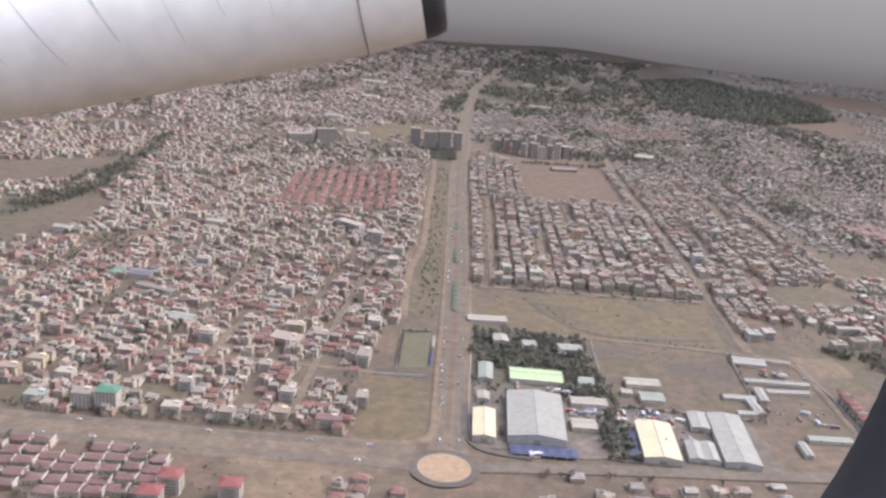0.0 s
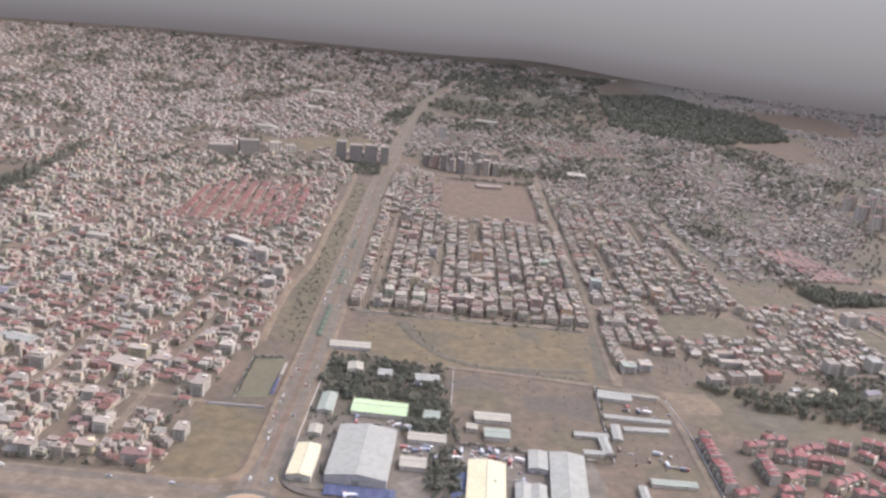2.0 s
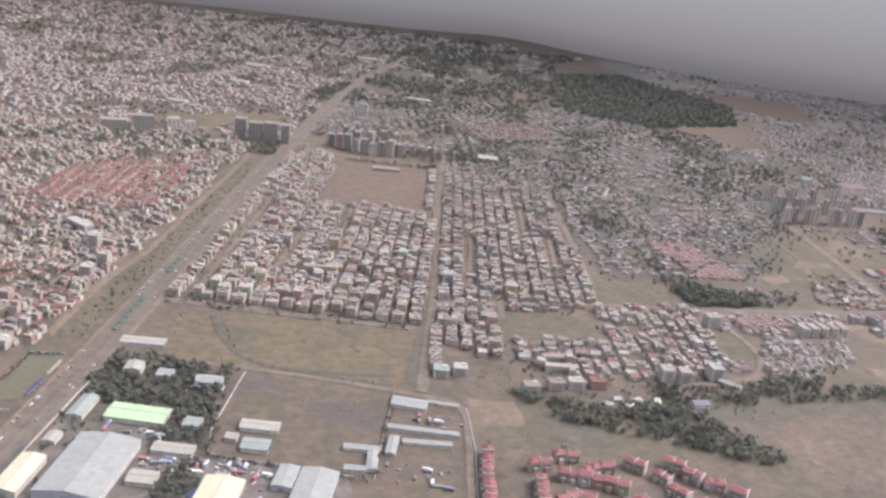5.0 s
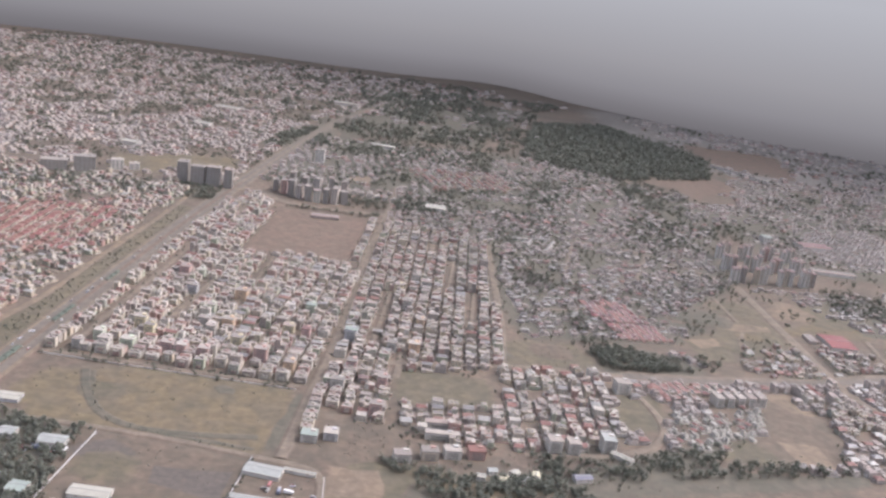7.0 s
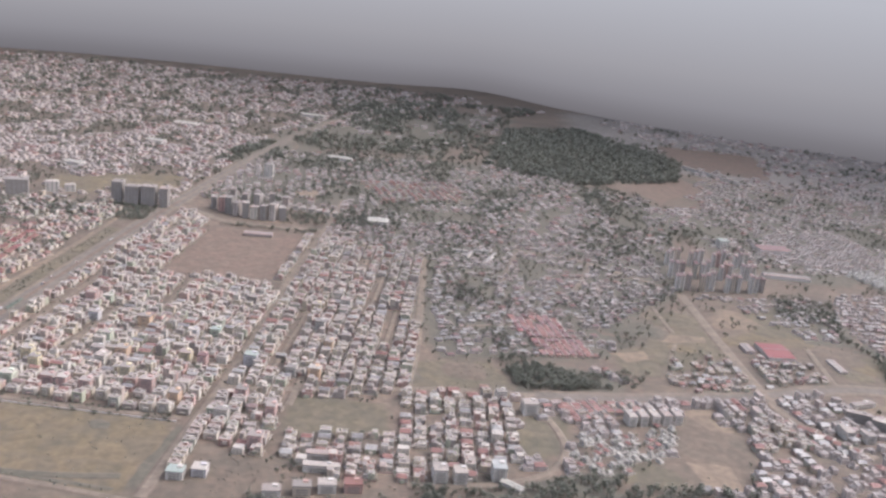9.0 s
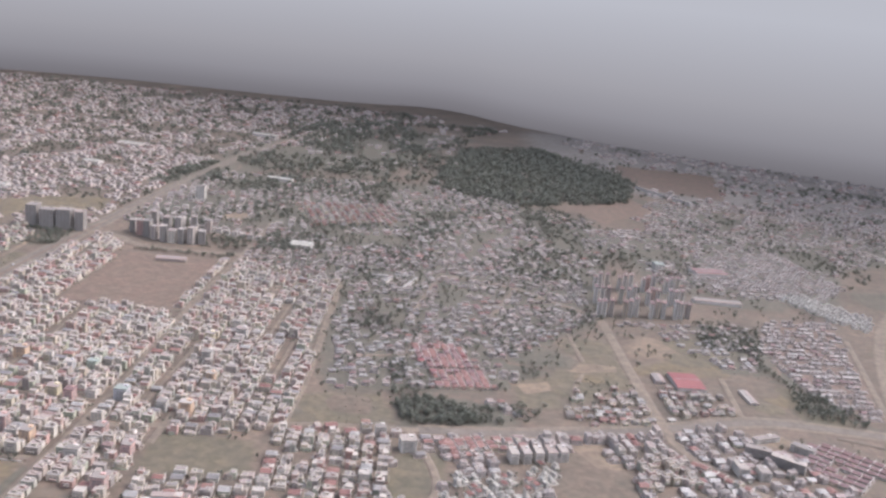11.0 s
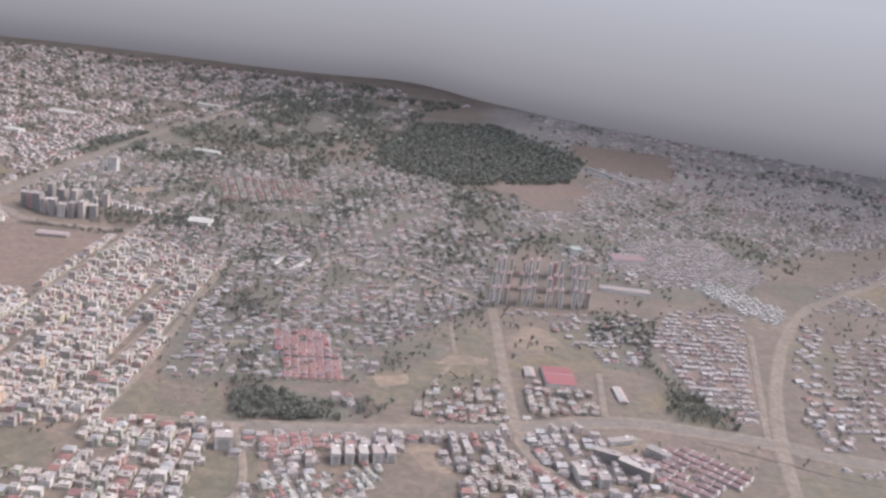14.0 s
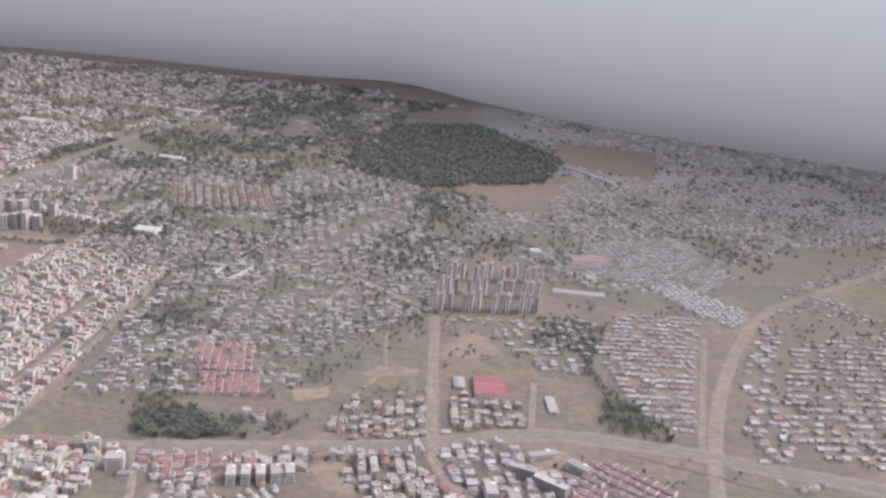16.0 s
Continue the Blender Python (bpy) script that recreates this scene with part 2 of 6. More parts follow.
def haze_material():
    m = bpy.data.materials.new("painted_haze")
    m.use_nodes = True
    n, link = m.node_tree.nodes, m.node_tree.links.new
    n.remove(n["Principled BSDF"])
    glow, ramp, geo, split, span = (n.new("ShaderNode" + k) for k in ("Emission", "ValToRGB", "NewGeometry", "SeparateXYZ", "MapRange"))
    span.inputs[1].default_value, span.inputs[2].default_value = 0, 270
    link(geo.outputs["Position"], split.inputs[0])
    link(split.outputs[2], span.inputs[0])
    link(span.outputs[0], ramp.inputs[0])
    # haze tones painted into the glow, paler with height
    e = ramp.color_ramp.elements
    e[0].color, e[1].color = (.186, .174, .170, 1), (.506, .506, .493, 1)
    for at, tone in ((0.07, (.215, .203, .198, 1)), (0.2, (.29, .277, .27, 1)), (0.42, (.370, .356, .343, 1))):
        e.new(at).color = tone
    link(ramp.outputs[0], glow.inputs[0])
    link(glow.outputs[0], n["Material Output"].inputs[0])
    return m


HAZE = haze_material()


# ---------- mesh building ----------
class Builder:
    """Collects vertices and faces of one mesh."""

    def __init__(self):
        self.v, self.f, self.m = [], [], []

    def put(self, verts, faces, mats):
        k = len(self.v)
        self.v.extend(verts)
        self.f.extend([tuple(i + k for i in f) for f in faces])
        self.m.extend(mats if isinstance(mats, list) else [mats] * len(faces))

    def mesh(self, name, materials):
        me = bpy.data.meshes.new(name)
        me.from_pydata(self.v, [], self.f)
        for mat in materials:
            me.materials.append(mat)
        if len(materials) > 1:
            me.polygons.foreach_set("material_index", self.m)
        me.update()
        return me


def part(name, built, mats, parent, label=""):
    ob = new(name, built.mesh(name, mats) if isinstance(built, Builder) else built)
    ob.parent = parent
    return tagged(ob, label) if label else ob


def thing(name, x, y, ang, label, category, group="", z=0.0):
    ob = new(name)
    ob.empty_display_size = 0.5
    ob.matrix_basis = pose(x, y, z, 0, 0, ang)
    return tagged(ob, label, category, group)


def turn(pts, x, y, ang):
    c, s = math.cos(ang), math.sin(ang)
    return [(x + c * a - s * b, y + s * a + c * b, h) for a, b, h in pts]


def ring(w, d, z):
    return [(-w / 2, -d / 2, z), (w / 2, -d / 2, z), (w / 2, d / 2, z), (-w / 2, d / 2, z)]


def loop_faces(a, b):
    return [(a + i, a + (i + 1) % 4, b + (i + 1) % 4, b + i) for i in range(4)]


def add_box(b, x, y, z0, z1, w, d, ang=0.0, side=0, top=0):
    b.put(turn(ring(w, d, z0) + ring(w, d, z1), x, y, ang), loop_faces(0, 4) + [(4, 5, 6, 7)], [side] * 4 + [top])


def add_flat(b, x, y, w, d, h, ang, wall, roof, z0=0.0):
    """Walls with a parapet and a sunk roof slab."""
    t = min(0.18, w * 0.06)
    p = turn(ring(w, d, z0) + ring(w, d, h) + ring(w - 2 * t, d - 2 * t, h) + ring(w - 2 * t, d - 2 * t, h - 0.14), x, y, ang)
    b.put(p, loop_faces(0, 4) + loop_faces(4, 8) + loop_faces(8, 12) + [(12, 13, 14, 15)], [wall] * 12 + [roof])


def add_hip(b, x, y, w, d, h, rise, ang, roof, hip=0.35, over=0.25):
    """A roof with its ridge along the longer side; hip 0 gives gables."""
    a = ang
    if d > w:
        w, d, a = d, w, ang + math.pi / 2
    w, d = w + 2 * over, d + 2 * over
    q = w / 2 - hip * d
    p = ring(w, d, h - 0.08) + ring(w, d, h) + [(-q, 0, h + rise), (q, 0, h + rise)]
    b.put(turn(p, x, y, a), loop_faces(0, 4) + [(4, 5, 9, 8), (5, 6, 9), (6, 7, 8, 9), (7, 4, 8), (3, 2, 1, 0)], roof)


def add_windows(b, x, y, w, d, h, ang, mat, storey=1.25, faces=(0, 1, 3), rng=random, step=1.5, size=0.6):
    """Panes in shallow dark reveals, storey by storey."""
    n_st = max(1, int((h - 0.2) / storey))
    for f in faces:
        span, off = (w, d / 2) if f in (0, 2) else (d, w / 2)
        k = max(1, int(span / step))
        fa = ang + (0, math.pi / 2, math.pi, -math.pi / 2)[f]
        for s in range(n_st):
            z = s * storey + 0.4
            for i in range(k):
                if rng.random() < 0.12:
                    continue
                u = (i + 0.5) / k * span - span / 2
                e = size / 2
                pts = [(u - e, -off - 0.03, z), (u + e, -off - 0.03, z), (u + e, -off - 0.03, z + 0.65), (u - e, -off - 0.03, z + 0.65)]
                b.put(turn(pts, x, y, fa), [(0, 1, 2, 3)], mat)


# ---------- plan ----------
OPEN = []        # open ground without trees
TAKEN = []      # polygons where the loose filling keeps away


def inside(poly, x, y):
    p, hit = np.asarray(poly, float), np.zeros(np.shape(x), bool)
    for (x0, y0), (x1, y1) in zip(p, np.roll(p, -1, 0)):
        if y0 != y1:
            hit ^= ((y0 > y) != (y1 > y)) & (x < (x1 - x0) * (y - y0) / (y1 - y0) + x0)
    return hit


def strip(line, width):
    """The outline of a road along line, mitred at its bends."""
    left, right = [], []
    for i, p in enumerate(line):
        a, c = line[max(0, i - 1)], line[min(len(line) - 1, i + 1)]
        n = Vector((a[1] - c[1], c[0] - a[0])).normalized() * width / 2
        left.append((p[0] + n.x, p[1] + n.y))
        right.append((p[0] - n.x, p[1] - n.y))
    return left, right


def smooth(line, n=6):
    out = []
    for i in range(len(line) - 1):
        p = [Vector(line[min(max(k, 0), len(line) - 1)]) for k in (i - 1, i, i + 1, i + 2)]
        for j in range(n):
            t = j / n
            out.append(tuple(0.5 * (2 * p[1] + (p[2] - p[0]) * t + (2 * p[0] - 5 * p[1] + 4 * p[2] - p[3]) * t * t + (3 * p[1] - p[0] - 3 * p[2] + p[3]) * t ** 3)))
    return out + [tuple(line[-1])]


def spaced(line, step):
    """The same line with no stretch longer than step."""
    out = []
    for p, q in zip(line, line[1:]):
        n = max(1, int(math.dist(p, q) / step))
        out += [(p[0] + (q[0] - p[0]) * i / n, p[1] + (q[1] - p[1]) * i / n) for i in range(n)]
    return out + [tuple(line[-1])]


ROAD_COUNT = []


def road(name, line, width, mat, z=0.06, label="dusty worn road between built-up blocks", keep=2.0, curve=True, category="road"):
    z += 0.45 + 0.003 * len(ROAD_COUNT)
    ROAD_COUNT.append(1)
    if curve:
        line = smooth(line)
    line = spaced(line, 7)
    worn = mat in (DIRT_ROAD, SAND, RED_EARTH, SCRUB)
    left, right = strip(line, width)
    l2, r2 = strip(line, width + (min(7.0, 1.5 + .7 * width) if worn else .5))
    if worn:
        rng = random.Random(len(ROAD_COUNT))
        left, right = ([(p[0] + rng.gauss(0, .03 * width), p[1] + rng.gauss(0, .03 * width)) for p in side] for side in (left, right))
    b, k = Builder(), len(line)
    b.put([(*p, z) for p in left] + [(*p, z) for p in right], [(i, i + k, i + k + 1, i + 1) for i in range(k - 1)], 0)
    b.put([(*p, -0.05) for p in l2] + [(*p, z - 0.02) for p in left] + [(*p, -0.05) for p in r2] + [(*p, z - 0.02) for p in right],
          [(i, i + k, i + k + 1, i + 1) for i in range(k - 1)] + [(2 * k + i, 2 * k + i + 1, 3 * k + i + 1, 3 * k + i) for i in range(k - 1)], 0)
    me = b.mesh(name, [mat])
    me.attributes.new("rim", "FLOAT", "POINT").data.foreach_set("value", [0.0] * (2 * k) + ([1.0] * k + [0.0] * k) * 2)
    if keep is not None:
        a, c = strip(line, width + keep)
        TAKEN.append(a + c[::-1])
    return tagged(new(name, me), label, category, kind="structure")


FIELD_COUNT, LOW_COUNT = [], [0]


def field(name, poly, mat, z, label, keep=True, category="field", wobble=1.5, low=False):
    """A flat patch of ground with an uneven edge."""
    z = 0.02 + 0.009 * LOW_COUNT[0] if low else 0.16 + 0.0025 * len(FIELD_COUNT)
    LOW_COUNT[0] += low
    FIELD_COUNT.append(1)
    pts, rng = [], random.Random(name + str(poly[0]))
    for i, p in enumerate(poly):
        q = poly[(i + 1) % len(poly)]
        k = max(1, int((Vector(q) - Vector(p)).length / max(6, wobble * 4.5)))
        for j in range(k):
            t = j / k
            pts.append((p[0] + (q[0] - p[0]) * t + rng.uniform(-wobble, wobble), p[1] + (q[1] - p[1]) * t + rng.uniform(-wobble, wobble)))
    if sum(p[0] * q[1] - q[0] * p[1] for p, q in zip(pts, pts[1:] + pts[:1])) < 0:
        pts = pts[::-1]
    bm, n, soft = bmesh.new(), len(pts), 0.3 if mat in (PITCH, YARD) else 70 if mat is HAZED_PLAIN else 2 + wobble if wobble < 1.3 else min(16.0, 3.5 + 2.6 * wobble)
    outer = []
    for i, p in enumerate(pts):
        a, c = Vector(pts[i - 1]), Vector(pts[(i + 1) % n])
        out = Vector((c.y - a.y, a.x - c.x)).normalized() * soft
        outer.append((p[0] + out.x, p[1] + out.y))
    inner_v, outer_v = [bm.verts.new((*p, z)) for p in pts], [bm.verts.new((*p, z - 0.02 if mat is HAZED_PLAIN else -0.02)) for p in outer]
    face = bm.faces.new(inner_v)
    bm.normal_update()
    bmesh.ops.triangulate(bm, faces=[face])
    for i in range(n):
        bm.faces.new((inner_v[i], outer_v[i], outer_v[(i + 1) % n], inner_v[(i + 1) % n]))
    me = bpy.data.meshes.new(name)
    bm.verts.index_update()
    bm.to_mesh(me)
    bm.free()
    me.attributes.new("rim", "FLOAT", "POINT").data.foreach_set("value", [0.0] * n + [1.0] * n)
    me.materials.append(mat)
    if keep:
        TAKEN.append(list(poly))
        OPEN.append(list(poly))
    return tagged(new(name, me), label, category, kind="structure")


def claim(*poly):
    TAKEN.append(list(poly))


def free(x, y):
    ok = np.ones(np.shape(x), bool)
    for p in TAKEN:
        ok &= ~inside(p, x, y)
    return ok


# ---------- ground, far hills, backdrop ----------
def build_ground():
    b = Builder()
    xs = np.concatenate([np.linspace(-4800, -900, 6), np.linspace(-800, 1500, 24), np.linspace(1700, 4900, 6)])
    ys = np.concatenate([np.linspace(-4700, -100, 6), np.linspace(0, 2600, 27), np.linspace(2800, 4900, 5)])
    v = [(float(x), float(y), 0.0) for y in ys for x in xs]
    k = len(xs)
    b.put(v, [(j * k + i, j * k + i + 1, (j + 1) * k + i + 1, (j + 1) * k + i) for j in range(len(ys) - 1) for i in range(k - 1)], 0)
    tagged(new("ground", b.mesh("ground", [GROUND])), "dry brown and olive ground under the whole town", "ground", kind="structure")


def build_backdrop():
    """A far glowing wall painted as haze: nearer over the falling ground in the east, far off elsewhere."""
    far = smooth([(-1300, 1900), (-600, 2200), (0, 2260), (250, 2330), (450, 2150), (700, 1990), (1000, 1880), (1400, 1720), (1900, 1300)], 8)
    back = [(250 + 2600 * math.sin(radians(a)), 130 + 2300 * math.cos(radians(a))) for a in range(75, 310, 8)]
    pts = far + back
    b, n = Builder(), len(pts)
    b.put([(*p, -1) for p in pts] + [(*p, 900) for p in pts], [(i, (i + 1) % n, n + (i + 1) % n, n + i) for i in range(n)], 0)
    tagged(new("backdrop", b.mesh("backdrop", [HAZE])), "glowing wall painted as pale grey dusty haze closing off the distance", "haze", kind="structure")


build_ground()
build_backdrop()

# roads
road("road", [(7.5, 350), (9, 480), (9, 570), (7.5, 700), (7, 900), (10, 1030), (14, 1190), (23, 1398), (45, 1594), (90, 1800)], 14, DIRT_ROAD, 0.05, "wide dusty boulevard running away through the town", 3)
for off, y0 in ((-3.9, 356), (4.2, 356)):
    road("road", [(7.5 + off, y0), (9 + off, 480), (9 + off, 570), (7.5 + off, 700), (7 + off, 900), (10 + off, 1030), (14 + off, 1190), (23 + off, 1398), (45 + off, 1594)], 4.6, ASPHALT, 0.09, "worn asphalt carriageway of the boulevard", None)
road("ground", [(7.7, 372), (9.1, 480), (9.2, 570), (7.7, 700), (7.2, 900), (10.2, 1020)], 2.6, RED_EARTH, 0.12, "reddish bare median of the boulevard", None, category="median")
road("pavement", [(0.6, 374), (0.9, 430), (1.4, 500), (1.2, 640), (0.2, 800)], 1.5, SAND, 0.12, "pale worn footpath along the boulevard", None, category="footpath")
road("pavement", [(16.2, 382), (16.6, 440), (17.4, 500), (17.0, 570)], 1.2, SAND, 0.12, "pale worn footpath along yard walls", None, category="footpath")
road("road", [(-600, 352), (-183, 348), (-86, 346), (-38, 347), (-6, 346)], 19, DIRT_ROAD, 0.05, "broad dusty road reserve beside the houses", 1)
road("road", [(-600, 345), (-183, 341), (-86, 340), (-38, 340), (-8, 338)], 5, ASPHALT, 0.09, "worn asphalt road lane in the dust", None)
road("road", [(-600, 359), (-183, 356), (-86, 353), (-38, 354), (-6, 352)], 4.5, ASPHALT, 0.09, "worn asphalt road lane in the dust", None)
road("road", [(20, 343), (81, 350), (141, 355), (240, 366), (420, 400)], 8, ASPHALT, 0.07, "worn asphalt cross road leaving the roundabout", 3)
road("road", [(52, 492), (107, 492), (163, 487), (192, 480), (198, 442), (200, 383), (204, 300)], 2.6, DIRT_ROAD, 0.06, "pale dirt track along walled plots")
road("road", [(173, 490), (173, 562), (173, 642), (170, 726), (165, 837), (164, 970), (160, 1100)], 4.2, DIRT_ROAD, 0.06, "dusty street between rows of houses")
road("road", [(355, 656), (414, 667), (486, 691), (565, 726), (615, 731), (670, 727), (726, 719), (1100, 690)], 14, DIRT_ROAD, 0.0, "dusty verge of a broad curving road", 1)
road("road", [(355, 656), (414, 667), (486, 691), (565, 726), (615, 731), (670, 727), (726, 719), (1100, 690)], 8, ASPHALT, 0.07, "broad curving asphalt road through the town", 3)
road("road", [(172, 612), (208, 620), (239, 629), (271, 639), (305, 648), (340, 653), (360, 657)], 4.5, DIRT_ROAD, 0.06, "dusty street along the end of house rows", 1.5)
road("road", [(550, 625), (528, 648), (512, 672), (506, 697), (498, 762), (485, 902)], 5.5, DIRT_ROAD, 0.08, "straight pale street climbing from a junction")
road("road", [(662, 734), (695, 927)], 3, DIRT_ROAD, 0.06, "narrow pale street beside row houses", curve=False)
road("road", [(655, 600), (670, 737), (705, 875), (758, 1002), (830, 1089), (960, 1230)], 7, DIRT_ROAD, 0.065, "wide dusty road running into the distance", 4)
road("road", [(-21, 503), (-22, 584), (-16, 648), (-17, 743), (-17, 865), (-20, 960)], 3, SAND, 0.07, "pale dirt path along a green ditch")
road("road", [(-220, 985), (-60, 972), (10, 990), (40, 985), (66, 966), (110, 962), (168, 972)], 7, DIRT_ROAD, 0.055, "dusty cross street at a junction")
road("road", [(32, 574), (32, 770), (38, 935)], 2.2, DIRT_ROAD, 0.06, "narrow lane between rows of houses", 0.6)
road("road", [(66, 574), (70, 690), (75, 804)], 3, DIRT_ROAD, 0.06, "dusty lane between rows of houses", 0.6)
for x, y0, y1 in ((100, 574, 800), (134, 574, 812), (195, 590, 930), (237, 622, 925), (256, 634, 920)):
    road("road", [(x, y0), (x - 1, (y0 + y1) / 2), (x - 3, y1)], 1.3, DIRT_ROAD, 0.06, "narrow dusty lane between rows of houses", 0.4)
for y, x0, x1 in ((640, 20, 168), (712, 20, 168), (700, 177, 276), (790, 177, 270), (860, 177, 266)):
    road("road", [(x0, y), ((x0 + x1) / 2, y + 2), (x1, y + 3)], 1.6, DIRT_ROAD, 0.06, "narrow cross lane between house rows", 0.3)
road("road", [(215, 600), (215, 745), (215, 895)], 3, DIRT_ROAD, 0.06, "dusty lane between rows of houses", 0.6)
road("road", [(278, 640), (276, 722), (263, 919)], 3.4, DIRT_ROAD, 0.06, "dusty lane between rows of houses", 0.6)
road("road", [(20, 567), (78, 567), (165, 569)], 3, DIRT_ROAD, 0.055, "dirt lane along the edge of a field", 0.5)
road("road", [(350, 652), (366, 613), (370, 587), (364, 567), (351, 552), (328, 540), (290, 530)], 3, DIRT_ROAD, 0.06, "curved dirt road round an open plot")
road("road", [(-130, 545), (-98, 680), (-88, 720)], 3, DIRT_ROAD, 0.06, "slanting street through dense houses", 0.6)
road("road", [(-240, 520), (-205, 660), (-165, 850), (-150, 980)], 3, DIRT_ROAD, 0.06, "slanting street through dense houses", 0.6)
road("road", [(-30, 425), (-150, 432), (-330, 440)], 2.6, DIRT_ROAD, 0.06, "dusty lane through dense houses", 0.6)
road("road", [(561, 734), (562, 800)], 3, DIRT_ROAD, 0.06, "pale dirt track beside a red shed")
road("ground", [(618, 718), (655, 708), (700, 696), (760, 690)], 1.3, SCRUB, .05, "dark drain along the main road", None, category="ditch")
road("road", [(452, 700), (450, 735), (460, 775)], 2, DIRT_ROAD, 0.06, "narrow dusty lane", 0.4)
road("road", [(455, 857), (462, 800)], 2.4, DIRT_ROAD, 0.06, "pale straight lane among trees", 1)

road("road", [(2.5, 395), (2, 375), (-1, 364), (-9, 358), (-24, 356.5)], 3.2, SAND, 0.09, "pale sandy kerb lane curving at the corner", None)
road("road", [(15.5, 400), (15.5, 376), (18, 364), (26, 357), (44, 354)], 3.4, DARK_ASPHALT, 0.09, "dark asphalt slip lane curving at the corner", None)
road("road", [(345, 980), (396, 974), (445, 940), (480, 912)], 5, DIRT_ROAD, 0.06, "pale street slanting through gardens")

road("road", [(392, 868), (405, 930), (416, 965)], 2.4, DIRT_ROAD, 0.06, "pale lane among garden villas", 1)
road("road", [(330, 860), (345, 975)], 2.4, DIRT_ROAD, 0.06, "pale lane among garden villas", 1)
road("road", [(300, 760), (335, 775), (335, 800)], 2.2, DIRT_ROAD, 0.06, "narrow lane beside red roofs", 1)
road("road", [(-62, 362), (-60, 430), (-52, 540), (-40, 620)], 2.6, DIRT_ROAD, 0.06, "dusty street through dense houses", .8)
road("road", [(-110, 362), (-112, 440), (-100, 520)], 2.4, DIRT_ROAD, 0.06, "dusty street through dense houses", .8)
road("road", [(-26, 560), (-120, 585), (-260, 600)], 2.4, DIRT_ROAD, 0.06, "dusty cross street through dense houses", .8)
road("road", [(-26, 690), (-140, 712), (-300, 720)], 3, DIRT_ROAD, 0.06, "dusty cross street through dense houses", .8)


def build_roundabout():
    b, n = Builder(), 48
    for r0, r1, z, m in ((11.0, 14.6, 0.68, 0), (10.6, 11.0, 0.85, 1)):
        p = [(7 + r * math.sin(i / n * math.tau), 340 + r * math.cos(i / n * math.tau), z) for r in (r0, r1) for i in range(n)]
        b.put(p, [(i, n + i, n + (i + 1) % n, (i + 1) % n) for i in range(n)], m)
    p = [(7 + 11.0 * math.sin(i / n * math.tau), 340 + 11.0 * math.cos(i / n * math.tau), z) for z in (0, 0.85) for i in range(n)]
    b.put(p, [(i, n + i, n + (i + 1) % n, (i + 1) % n) for i in range(n)], 1)
    tagged(new("road", b.mesh("roundabout", [DARK_ASPHALT, KERB])), "asphalt ring of a roundabout with a pale kerb", "road", kind="structure")
    c = Builder()
    c.put([(7 + 10.6 * math.sin(i / n * math.tau), 340 + 10.6 * math.cos(i / n * math.tau), 0.8) for i in range(n)], [tuple(range(n))[::-1]], 0)
    tagged(new("ground", c.mesh("island", [ISLAND])), "round sandy island inside the roundabout", "ground", kind="structure")
    claim((-14, 320), (28, 320), (28, 358), (-14, 358))


build_roundabout()

# open ground
field("ground", [(37, 546), (86, 563), (163, 560), (159, 490), (84, 496), (52, 494), (30, 520)], DRY_GRASS, 0.03, "dry yellowish field with faint tracks")
field("ground", [(79, 486), (158, 484), (158, 413), (142, 407), (86, 431)], BROWN, 0.03, "bare brown plot beside sheds")
field("ground", [(120, 466), (156, 470), (156, 444), (122, 450)], DARK_SOIL, 0.05, "scorched dark patch on the bare plot", wobble=3)
field("ground", [(72, 941), (150, 946), (153, 818), (72, 802)], RED_EARTH, 0.03, "bare sandy field among houses")
field("ground", [(-19, 480), (-4, 483), (-4, 436), (-18, 433)], PITCH, 0.05, "fenced olive-green sports pitch", wobble=0.2)
field("ground", [(-31, 422), (-3, 418), (-4, 360), (-29, 358)], DRY_GRASS, 0.035, "dry empty plot beside the boulevard")
field("ground", [(-16, 512), (-2, 512), (-1, 900), (-13, 900), (-12, 648), (-18, 584)], OLIVE, 0.03, "green strip and ditch along the boulevard")
field("ground", [(15, 480), (18, 500), (18, 630), (15, 630)], RED_EARTH, 0.03, "reddish earth shoulder of the boulevard", keep=False)
field("ground", [(218, 614), (266, 614), (272, 580), (222, 574)], OLIVE, 0.03, "olive grass square among house rows")
field("ground", [(280, 686), (324, 697), (338, 664), (281, 640)], OLIVE, 0.03, "olive open ground beside the main road")
field("ground", [(185, 541), (219, 530), (224, 501), (213, 492), (184, 495)], BROWN, 0.03, "bare brown earth beside houses")
field("ground", [(206, 494), (216, 500), (300, 500), (340, 470), (342, 455), (210, 452)], OLIVE, 0.03, "rough grass slope above red-roofed villas")
field("ground", [(345, 620), (370, 626), (371, 592), (345, 566)], OLIVE, 0.03, "grassy plot inside a curved road")
field("ground", [(414, 746), (438, 762), (452, 800), (487, 815), (495, 765), (440, 742), (439, 712), (416, 712)], OLIVE, 0.03, "dry olive open ground in a shallow valley")
field("ground", [(414, 744), (434, 757), (436, 738), (418, 728)], SAND, 0.05, "patch of bare orange earth", wobble=2.5)
field("ground", [(440, 790), (486, 800), (488, 788), (450, 776)], SAND, 0.05, "strip of bare pale earth", wobble=2.5)
field("ground", [(500, 800), (598, 871), (584, 830), (562, 805), (503, 790)], DRY_GRASS, 0.03, "dry yellowish open ground beside a street", keep=False)
field("ground", [(563, 798), (617, 799), (640, 760), (615, 740), (564, 740)], BROWN, 0.03, "bare brown ground with a long shed")
field("ground", [(664, 740), (700, 880), (712, 875), (690, 745)], BROWN, 0.03, "bare verge between two streets")
